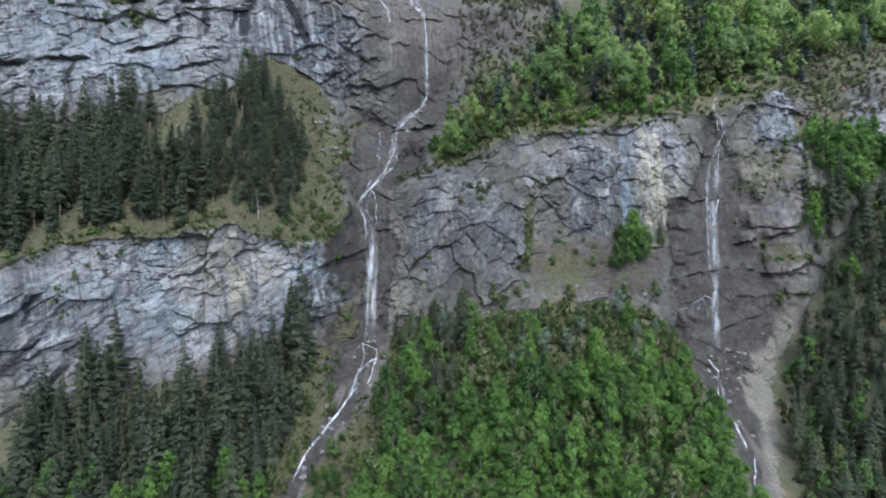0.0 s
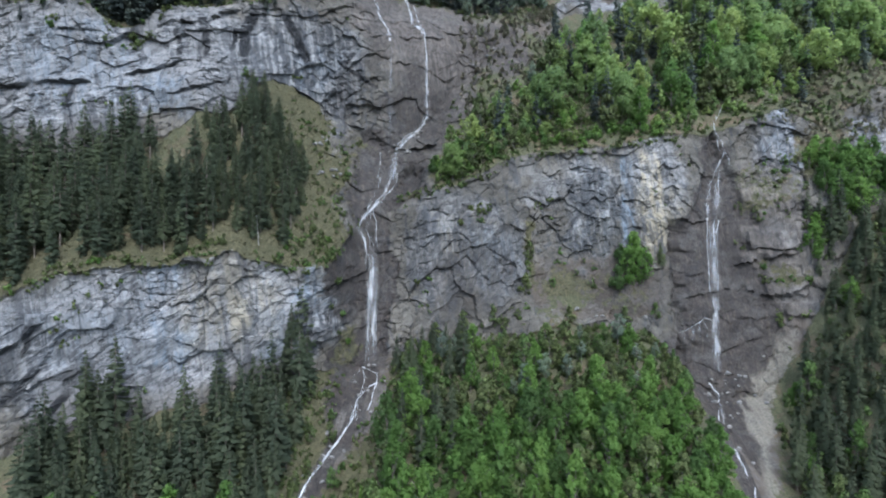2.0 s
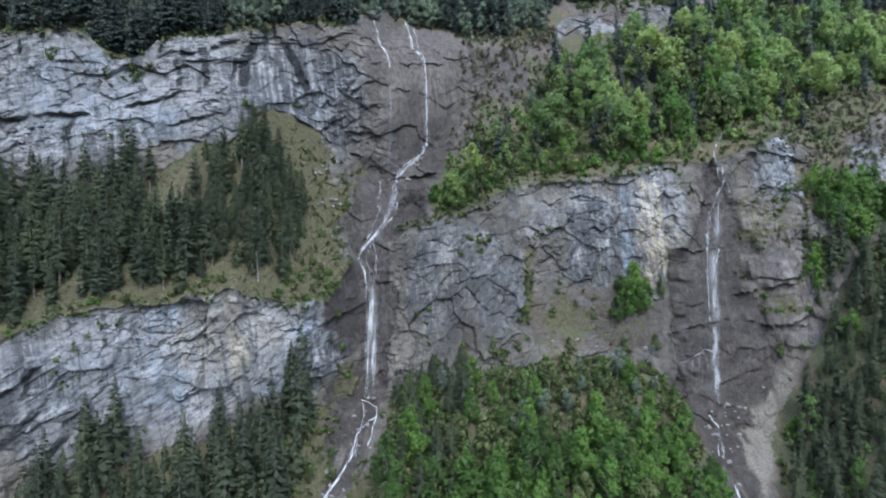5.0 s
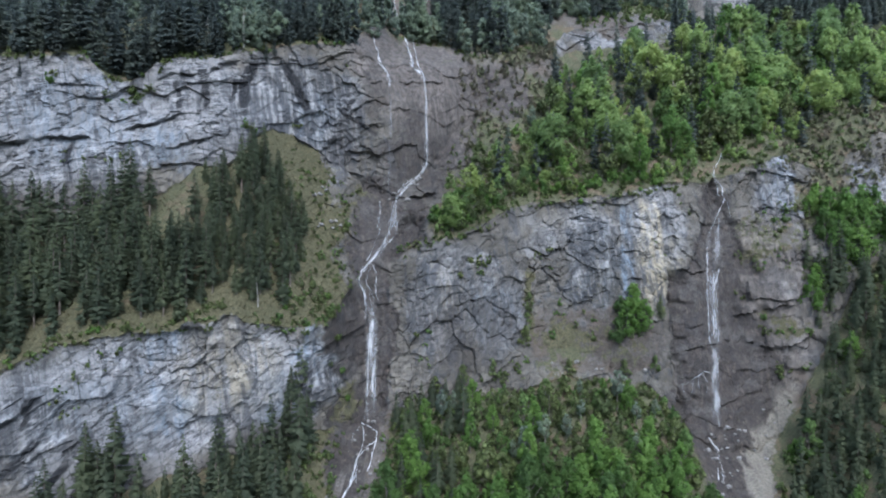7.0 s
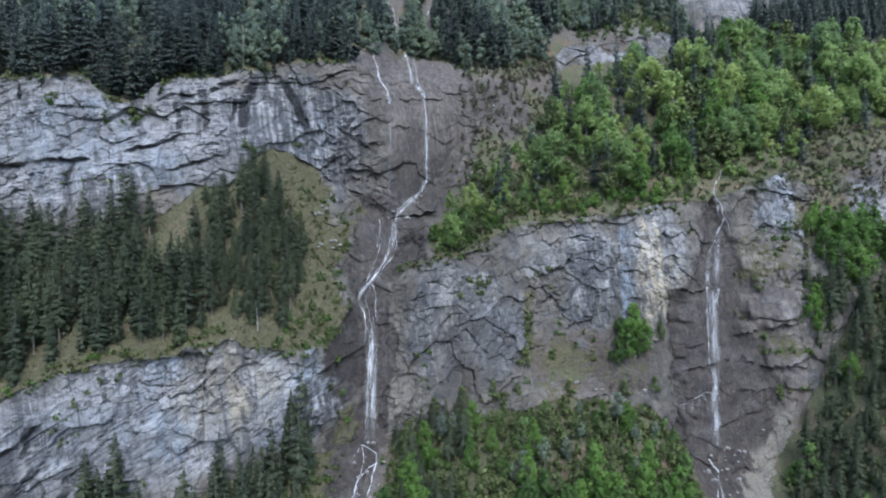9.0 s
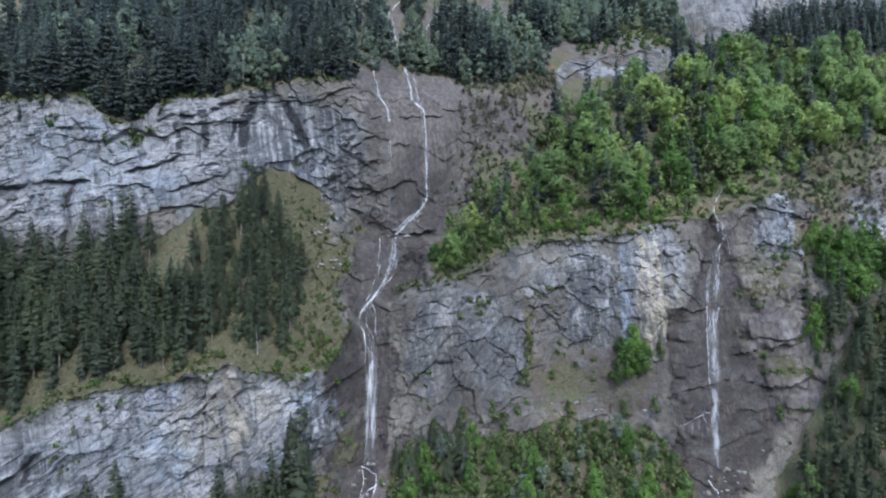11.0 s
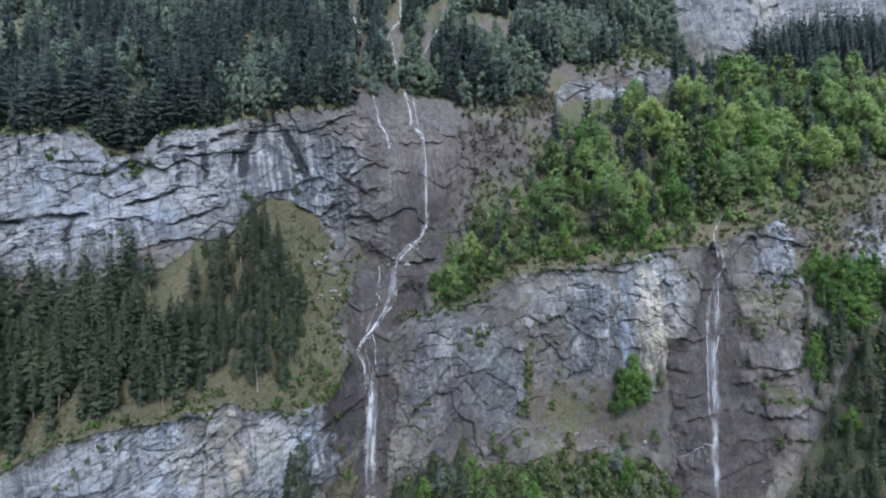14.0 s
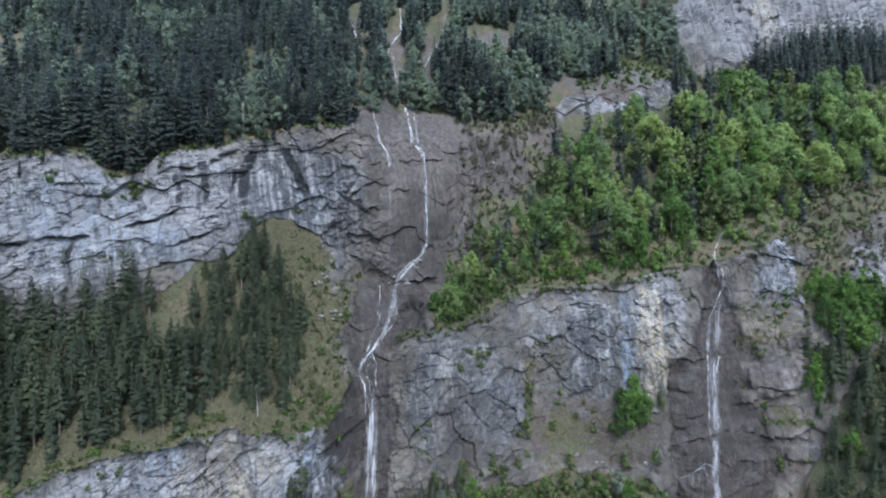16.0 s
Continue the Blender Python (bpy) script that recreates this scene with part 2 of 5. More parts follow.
def leaf_material(name, tones, spread=0.5, glow=0.25):
    """Foliage: the tone shifts from tree to tree and from spray to spray; thin leaves let light through."""
    n = Nodes(name)
    pick = n.math("FRACT", n.math("ADD", n.random(), n.attr("tone")))
    tone = n.mix(n.ramp(pick, 0.0, 0.5), tones[0], tones[1])
    tone = n.mix(n.ramp(pick, 0.5, 1.0), tone, tones[2])
    shade = n.ramp(n.island(), 0.0, 1.0, 1.0 - spread, 1.0 + spread)
    hue = n.tree.nodes.new("ShaderNodeHueSaturation")
    n.put(shade, hue.inputs["Value"])
    n.put(tone, hue.inputs["Color"])
    n.finish(hue.outputs[0], 0.65, 0.25)
    thin = n.tree.nodes.new("ShaderNodeBsdfTranslucent")
    n.put(hue.outputs[0], thin.inputs["Color"])
    both = n.tree.nodes.new("ShaderNodeMixShader")
    both.inputs[0].default_value = glow
    n.put(n.bsdf.outputs[0], both.inputs[1])
    n.put(thin.outputs[0], both.inputs[2])
    n.put(both.outputs[0], n.out.inputs["Surface"])
    return n.mat


def water_material(name, across, along, lo, hi):
    """White falling water, torn into threads along its flow."""
    n = Nodes(name)
    uv = n.tree.nodes.new("ShaderNodeAttribute")
    uv.attribute_name = "flow"
    n.coord = uv.outputs["Vector"]
    threads = n.noise(1.0, 5, 0.65, n.scaled(across, along, 1.0), 0.6)
    gaps = n.noise(1.0, 3, 0.6, n.scaled(0.5, 0.09, 1.0))
    dense = n.math("MULTIPLY", n.ramp(threads, lo, hi), n.ramp(gaps, 0.36, 0.58, 0.2, 1.0))
    dense = n.math("MULTIPLY", dense, n.attr("body"))
    n.finish(n.mix(n.ramp(threads, 0.4, 0.7), (0.46, 0.485, 0.53), (0.74, 0.76, 0.79)), 0.5, 0.3)
    n.bump(threads, 0.5, 0.3)
    clear = n.tree.nodes.new("ShaderNodeBsdfTransparent")
    both = n.tree.nodes.new("ShaderNodeMixShader")
    n.put(dense, both.inputs[0])
    n.put(clear.outputs[0], both.inputs[1])
    n.put(n.bsdf.outputs[0], both.inputs[2])
    n.put(both.outputs[0], n.out.inputs["Surface"])
    return n.mat


MOUNTAIN = mountain_material()
SPRUCE_BARK = bark_material("spruce_bark", (0.08, 0.068, 0.058), (0.19, 0.165, 0.14))
PALE_BARK = bark_material("pale_bark", (0.09, 0.085, 0.07), (0.24, 0.22, 0.19))
NEEDLES = leaf_material("spruce_needles", ((0.079, 0.102, 0.067), (0.098, 0.123, 0.076), (0.128, 0.155, 0.088)), 0.08, 0.6)
# bluish and lightened: aerial haze put into the needle colour
HAZED_NEEDLES = leaf_material("hazed_spruce_needles", ((0.068, 0.086, 0.082), (0.088, 0.109, 0.100), (0.124, 0.150, 0.126)), 0.08, 0.6)
LEAVES = leaf_material("spring_leaves", ((0.098, 0.165, 0.058), (0.140, 0.246, 0.064), (0.188, 0.305, 0.082)), 0.09, 0.66)
# beech leaves, also lightened to put distance haze into their colour
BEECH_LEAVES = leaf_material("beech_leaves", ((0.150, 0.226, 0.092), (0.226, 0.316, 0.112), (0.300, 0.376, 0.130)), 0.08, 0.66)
# greyed and lightened in the same way, haze painted into the leaves
HAZED_LEAVES = leaf_material("hazed_leaves", ((0.168, 0.212, 0.168), (0.200, 0.252, 0.188), (0.230, 0.288, 0.196)), 0.08, 0.6)
DULL_LEAVES = leaf_material("opening_leaves", ((0.085, 0.115, 0.045), (0.105, 0.130, 0.048), (0.090, 0.150, 0.045)), 0.45, 0.35)
BARE_TWIGS = leaf_material("budding_twigs", ((0.128, 0.122, 0.086), (0.150, 0.138, 0.102), (0.130, 0.145, 0.084)), 0.25, 0.35)
GRASS = leaf_material("dry_grass", ((0.058, 0.058, 0.031), (0.090, 0.080, 0.048), (0.066, 0.070, 0.034)), 0.4, 0.3)
DEAD_BARK = bark_material("dead_wood", (0.17, 0.165, 0.155), (0.36, 0.35, 0.335))
BOULDER = bark_material("boulder_stone", (0.10, 0.098, 0.095), (0.25, 0.245, 0.24))
WATER = water_material("falling_water", 5.5, 0.30, 0.43, 0.64)
VEIL = water_material("veil_of_water", 1.6, 0.05, 0.22, 0.72)
RAPIDS = water_material("broken_water", 3.0, 0.5, 0.40, 0.56)


# ---- the mountain ----
def hashed(ix, iy, iz, seed):
    h = (ix.astype(np.int64) * 374761393 + iy.astype(np.int64) * 668265263 + iz.astype(np.int64) * 2147483647 + seed * 974634541) & 0xFFFFFFFF
    h = ((h ^ (h >> 13)) * 1274126177) & 0xFFFFFFFF
    h = ((h ^ (h >> 16)) * 2246822519) & 0xFFFFFFFF
    return ((h ^ (h >> 15)) & 0xFFFFFF) / float(0x1000000)


def lattice(x, y, z, seed):
    """Smooth value noise, -1 to 1."""
    fx, fy, fz = np.floor(x), np.floor(y), np.floor(z)
    tx, ty, tz = x - fx, y - fy, z - fz
    tx, ty, tz = (t * t * (3 - 2 * t) for t in (tx, ty, tz))
    out = 0.0
    for i in (0, 1):
        for j in (0, 1):
            for k in (0, 1):
                w = (tx if i else 1 - tx) * (ty if j else 1 - ty) * (tz if k else 1 - tz)
                out = out + w * hashed(fx + i, fy + j, fz + k, seed)
    return out * 2 - 1


def clouds(x, y, z, size, octaves=4, seed=0, gain=0.5):
    total, amp, norm = 0.0, 1.0, 0.0
    for o in range(octaves):
        s = 2.0 ** o / size
        total = total + amp * lattice(x * s, y * s, z * s, seed + 17 * o)
        norm += amp
        amp *= gain
    return total / norm


def blocks(a, b, ca, cb, seed, tilt, lean=0.0):
    """Broken rock: each cell is a tilted plane of its own, that leans out towards its lower edge; also the way to the nearest joint, and a tone for each cell."""
    a, b = a / ca, b / cb
    fa, fb = np.floor(a), np.floor(b)
    best = np.full(a.shape, 1e9)
    second = np.full(a.shape, 1e9)
    height = np.zeros(a.shape)
    tone = np.zeros(a.shape)
    for i in (-1, 0, 1):
        for j in (-1, 0, 1):
            ia, ib = fa + i, fb + j
            da = a - ia - hashed(ia, ib, ia * 0 + 1, seed)
            db = b - ib - hashed(ia, ib, ia * 0 + 2, seed)
            d = np.abs(da) * 0.6 + np.abs(db) * 0.5 + np.hypot(da, db) * 0.5
            h = hashed(ia, ib, ia * 0 + 3, seed) * 2 - 1
            ga = hashed(ia, ib, ia * 0 + 4, seed) * 2 - 1
            gb = hashed(ia, ib, ia * 0 + 5, seed) * 2 - 1
            plane = h + tilt * (ga * da + gb * db) - lean * db
            near = d < best
            second = np.where(near, best, np.minimum(second, d))
            height = np.where(near, plane, height)
            tone = np.where(near, hashed(ia, ib, ia * 0 + 6, seed), tone)
            best = np.where(near, d, best)
    return height, second - best, tone


def smooth(x, lo, hi):
    t = np.clip((x - lo) / (hi - lo), 0, 1)
    return t * t * (3 - 2 * t)


def spread_columns():
    xs = [-1300.0]
    while xs[-1] < 1300:
        x = xs[-1]
        xs.append(x + (0.56 if -165 < x < 160 else 1.3 if -215 < x < 300 else 3.0 if -345 < x < 370 else min(60.0, 3 + 0.3 * min(abs(x + 343), abs(x - 370)))))
    return np.array(xs)


XS = spread_columns()


def line(*stops, rough=0.0, seed=0):
    """An edge of the mountain across its width: stops of x, y, z; rough: how far it wavers."""
    s = np.array(stops)
    flat = XS * 0
    waver = rough * (0.6 * clouds(XS, flat, flat, 16, 3, 300 + seed) + 0.8 * clouds(XS, flat, flat, 5, 3, 320 + seed))
    y, z = np.interp(XS, s[:, 0], s[:, 1]), np.interp(XS, s[:, 0], s[:, 2])
    k = np.hanning(9)
    k /= k.sum()
    pad = lambda v: np.convolve(np.pad(v, 4, mode="edge"), k, "valid")
    return pad(y) + 0.5 * waver, pad(z) + waver


SLOPE_TOE = line((-340, 80, -2), (-90, 98, -2), (0, 86, -2), (90, 92, -2), (370, 100, -2))
LOWER_FOOT = line((-340, 120, 62), (-200, 148, 58), (-125, 164, 60), (-90, 182, 66), (-55, 197, 74), (-40, 208, 74), (-30, 217, 75), (-12, 219, 78), (20, 223, 84),
                  (60, 227, 88), (80, 227, 86), (91, 226, 74), (105, 219, 62), (118, 220, 60), (132, 224, 66), (150, 229, 95), (168, 236, 122), (200, 250, 146), (370, 285, 160), rough=2.5, seed=1)
LOWER_LIP = line((-340, 118, 108), (-200, 150, 106), (-125, 165, 107), (-114, 169, 112), (-88, 183, 114), (-68, 189, 119), (-55, 198, 111), (-41, 209, 112), (-34, 230, 130),
                 (-20, 241, 139), (-8, 237, 143), (10, 234, 147), (27, 239, 157), (42, 246, 161), (64, 245, 162), (96, 247, 168), (120, 256, 170), (150, 257, 183), (175, 262, 176), (200, 267, 195), (370, 290, 205), rough=2.6, seed=2)
UPPER_FOOT = line((-340, 200, 145), (-200, 206, 145), (-130, 211, 148), (-112, 216, 158), (-100, 219, 165), (-93, 222, 170), (-87, 231, 174), (-82, 237, 181), (-77, 241, 188), (-72, 245, 192), (-66, 250, 189), (-57, 253, 183),
                  (-47, 257, 177), (-38, 257, 170), (-30, 254, 165), (-18, 255, 164), (-7, 262, 176), (4, 274, 193), (12, 279, 200), (21, 285, 213), (30, 291, 222), (41, 298, 230), (52, 308, 238), (70, 326, 250), (120, 328, 254), (150, 336, 260), (180, 345, 268), (370, 360, 285), rough=3.0, seed=3)
UPPER_LIP = line((-340, 205, 205), (-200, 213, 208), (-154, 217, 214), (-136, 221, 214), (-128, 224, 206), (-121, 226, 205), (-115, 229, 213), (-105, 233, 218), (-82, 243, 225), (-62, 254, 229), (-45, 262, 231), (-36, 272, 235), (-28, 288, 241), (-17, 312, 252), (-5, 314, 252),
                 (10, 304, 240), (30, 308, 244), (49, 314, 249), (70, 330, 262), (120, 334, 269), (160, 348, 275), (370, 365, 290), rough=3.2, seed=4)
FAR_FOOT = line((-340, 345, 305), (-80, 358, 309), (60, 370, 308), (120, 383, 300), (152, 379, 292), (168, 377, 283), (185, 381, 291), (205, 389, 300), (250, 405, 306), (370, 420, 310), rough=6, seed=5)
FAR_LIP = line((-340, 450, 385), (60, 450, 380), (146, 442, 376), (164, 400, 350), (180, 396, 380), (250, 415, 392), (370, 432, 400), rough=6, seed=6)
RIDGE = line((-1300, 760, 520), (-340, 700, 560), (370, 700, 560), (1300, 760, 520))
FAR_SIDE = line((-1300, 1500, -3), (1300, 1500, -3))

EDGES = [SLOPE_TOE, LOWER_FOOT, LOWER_LIP, UPPER_FOOT, UPPER_LIP, FAR_FOOT, FAR_LIP, RIDGE, FAR_SIDE]
STEPS = [64, 150, 90, 150, 44, 44, 8, 12]
# how far a face stands out before the straight line from foot to lip (second: at what height), for the lower and the upper band
BOWS = {1: (0.62, ((-60, 0), (20, 0), (36, -5), (52, -6), (66, -2), (80, 0))), 3: (0.66, ((-75, 0), (-55, 3), (-40, 4), (-30, 10), (-20, 17), (-8, 19), (4, 15), (14, 5), (30, 0)))}


def blobs(x, z, *spots):
    """Stains on the rock face: spots of x, z, half width, half height, strength, with torn edges."""
    wob_x = 9 * clouds(x, z, x * 0, 10, 5, 71, 0.65)
    wob_z = 13 * clouds(x, z, x * 0, 12, 5, 72, 0.65)
    out = np.zeros(x.shape)
    for sx, sz, rx, rz, s in spots:
        d = np.hypot((x + wob_x - sx) / rx, (z + wob_z - sz) / rz)
        out = np.maximum(out, s * (1 - smooth(d, 0.6, 1.15)))
    return out


def fault(X, Z, out, reach, *stops):
    """A ledge or crack along stops of x, z: the rock over or beside it stands out, and is undercut beneath; second: a
    mask for painting the undercut's shade as a dark line.
    """
    s = np.array(stops, float)
    across = abs(s[-1, 0] - s[0, 0]) >= abs(s[-1, 1] - s[0, 1])
    run, rise = (X, Z) if across else (Z, X)
    i, j = (0, 1) if across else (1, 0)
    s = s[np.argsort(s[:, i])]
    wob = 2.4 * clouds(X, Z, X * 0, 7, 4, 55, 0.6)
    d = rise + wob - np.interp(run, s[:, i], s[:, j])
    ends = smooth(run, s[0, i] - 2.5, s[0, i] + 2.5) * (1 - smooth(run, s[-1, i] - 2.5, s[-1, i] + 2.5))
    over = np.exp(-np.maximum(d, 0) / reach) * smooth(d, -0.25, 0.25)
    under = np.exp(np.minimum(d, 0) / (reach * 0.3)) * (1 - smooth(d, -0.25, 0.25))
    kept = ends * smooth(clouds(X, Z, X * 0, 6, 2, 58), -0.5, 0.25)
    gape = 0.35 + 0.5 * smooth(clouds(X, Z, X * 0, 3, 2, 59), -0.4, 0.5)
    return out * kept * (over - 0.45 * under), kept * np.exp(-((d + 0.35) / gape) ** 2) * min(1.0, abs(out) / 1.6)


def band(X, Z, width, *stops):
    """A stain that runs along stops of x, z; also used for the painted shade of fissures."""
    s = np.array(stops, float)
    s = s[np.argsort(s[:, 1])]
    wob = 1.0 * clouds(X, Z, X * 0, 5, 4, 56, 0.65)
    d = np.abs(X + wob - np.interp(Z, s[:, 1], s[:, 0]))
    ends = smooth(Z, s[0, 1] - 3, s[0, 1] + 2) * (1 - smooth(Z, s[-1, 1] - 2, s[-1, 1] + 2))
    return ends * (1 - smooth(d, width * 0.75, width * 1.05))


def gully(X, Z, grow=0.0):
    """The bare bed of scree beside the east fall's stream."""
    left, right = np.interp(Z, (30, 45, 62, 80), (86, 93, 99, 112)), np.interp(Z, (30, 45, 70, 88), (92, 106, 135, 140))
    wob = 3 * clouds(X, Z, X * 0, 7, 4, 66)
    return smooth(X + wob, left - 2 - grow, left + 1 - grow) * (1 - smooth(X + wob, right - 2 + grow, right + 1 + grow)) * (1 - smooth(Z, 78 + grow, 90 + grow))


def bank(X, Z):
    """The stony bed of the west stream."""
    mid = np.interp(Z, (36, 46, 54, 62, 76), (-44, -41, -34, -28, -27))
    half = np.interp(Z, (36, 54, 66, 80), (3.0, 4.5, 8.5, 7.0))
    wob = 2.5 * clouds(X, Z, X * 0, 5, 4, 67)
    return (1 - smooth(np.abs(X - mid + wob), half * 0.7, half * 1.1)) * (1 - smooth(Z, 76, 80))


def build_mountain():
    rows_y, rows_z, seams = [], [], [0]
    for k, ((ya, za), (yb, zb), count) in enumerate(zip(EDGES, EDGES[1:], STEPS)):
        high, stops = BOWS.get(k, (0.5, ((0, 0), (1, 0))))
        bow = np.interp(XS, [s[0] for s in stops], [s[1] for s in stops])
        for i in range(count):
            t = i / count
            rows_y.append(ya + (yb - ya) * t - bow * math.sin(math.pi / 2 * min(t / high, (1 - t) / (1 - high))))
            rows_z.append(za + (zb - za) * t)
        seams.append(seams[-1] + count)
    rows_y.append(EDGES[-1][0])
    rows_z.append(EDGES[-1][1])
    Y, Z = np.array(rows_y), np.array(rows_z)
    X = np.broadcast_to(XS, Y.shape).copy()
    dy, dz = np.gradient(Y, axis=0), np.gradient(Z, axis=0)
    steep = dz / np.maximum(np.hypot(dy, dz), 1e-6)
    for _ in range(3):
        steep[1:-1] = (steep[:-2] + steep[1:-1] * 2 + steep[2:]) / 4
    rock = smooth(steep, 0.87, 0.95)
    falls = blobs(X, Z, (-13, 147, 10, 12, 1), (-30.5, 139.9, 14, 26, 1), (-13.9, 171.8, 17, 26, 1), (-11, 208.5, 24, 36, 1), (-33.3, 234, 14, 22, 1), (-33.4, 203.9, 14, 40, 1), (-44, 171.2, 10, 16, 0.8), (-32, 68, 9, 14, 1.0), (108, 62, 14, 20, 1), (13.6, 222.8, 14, 16, 0.9), (5.9, 198.8, 12, 30, 1), (51.5, 235.1, 14, 9, 0.7))
    rock = np.maximum(rock, falls)
    rock[seams[3] + 4:seams[4] - 2] = np.maximum(rock[seams[3] + 4:seams[4] - 2], X[seams[3] + 4:seams[4] - 2] < -28)
    shape = rock * smooth(steep, 0.55, 0.85)
    bare_spots = blobs(X, Z, (100, 277, 58, 18, 0.85), (-29, 288, 6, 34, 0.9), (-9, 288, 6, 32, 0.8), (-57, 316, 6, 26, 0.8), (30, 308, 14, 14, 1), (27.3, 222, 18, 24, 0.95), (24.9, 244.8, 10, 10, 0.6), (0, 245, 24, 11, 1.1))
    rock = np.maximum(rock, bare_spots * 0.9)
    turf_spots = blobs(X, Z, (62, 104, 26, 13, 0.4), (-37, 80, 6, 9, 0.6), (140, 148, 14, 14, 0.5), (133, 134, 12, 5, 0.6), (36, 118, 4, 16, 0.8), (140, 108, 12, 5, 0.65), (165, 160, 14, 14, 0.8))
    bare = np.clip(np.maximum(np.maximum(rock, gully(X, Z)), bank(X, Z)) - turf_spots, 0, 1)
    # broken strata: tall blocks, bedding ledges that dip, small rubble
    wx = X + 1.8 * clouds(X, Y, Z, 22, 3, 5)
    wz = Z + 1.4 * clouds(X, Y, Z, 18, 3, 6)
    west = (1 - smooth(X, -30, -18)) * (1 - smooth(Z, 128, 138))
    cracked = clouds(X, Y, Z, 13, 3, 41)
    coats = []
    for seed, tip, share in ((3, 33, west), (103, 9, 1 - west)):
        c, d = math.cos(radians(tip)), math.sin(radians(tip))
        along, up = wx * c + wz * d, wz * c - wx * d
        coarse, j1, tone1 = blocks(along, up, 16, 11, seed, 1.1, 0.25)
        mid, j2, tone2 = blocks(along - 0.25 * up, up, 5.4, 4.6, seed + 1, 1.1, 0.5)
        small, j3, tone3 = blocks(along + 0.3 * up, up, 2.0, 2.1, seed + 2, 1.0, 0.45)
        joints = smooth(cracked, -0.15, 0.3) * (0.5 * (1 - smooth(j1, 0.0, 0.09)) + 0.3 * (1 - smooth(j2, 0.0, 0.14)))
        rugged = 0.35 + 0.85 * smooth(clouds(X, Y, Z, 15, 3, seed + 50), -0.3, 0.4)
        coats.append((share, 1.1 * coarse + rugged * (0.6 * mid + 0.3 * small) - joints * (0.4 + 0.6 * rugged), 0.4 * tone1 + 0.4 * tone2 + 0.2 * tone3))
    push = sum(w * p for w, p, _ in coats)
    slab = sum(w * t for w, _, t in coats)
    gravel = blobs(X, Z, (62, 102, 32, 16, 1))
    damp = blobs(X, Z, (118, 105, 34, 45, 1), (-12, 205, 26, 45, 0.55), (-22, 145, 16, 22, 1))
    push = push * (1 - 0.6 * gravel) * (1 - 0.68 * damp)
    push = push * (1 - 0.15 * smooth(X, -20, -5))
    steps = np.abs((((Z - 0.06 * X) / 7.5 + 0.9 * clouds(X, Y, Z, 24, 3, 19)) % 1.0) - 0.5) * 2
    push = push + damp * 0.14 * smooth(steps, 0.1, 0.4) * smooth(clouds(X, Y, Z, 14, 2, 29), -0.3, 0.3)
    push = push + 3.0 * clouds(X, Y, Z, 45, 2, 12) + 0.28 * clouds(X, Y, Z, 1.5, 2, 13)
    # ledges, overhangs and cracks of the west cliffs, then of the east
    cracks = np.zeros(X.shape)
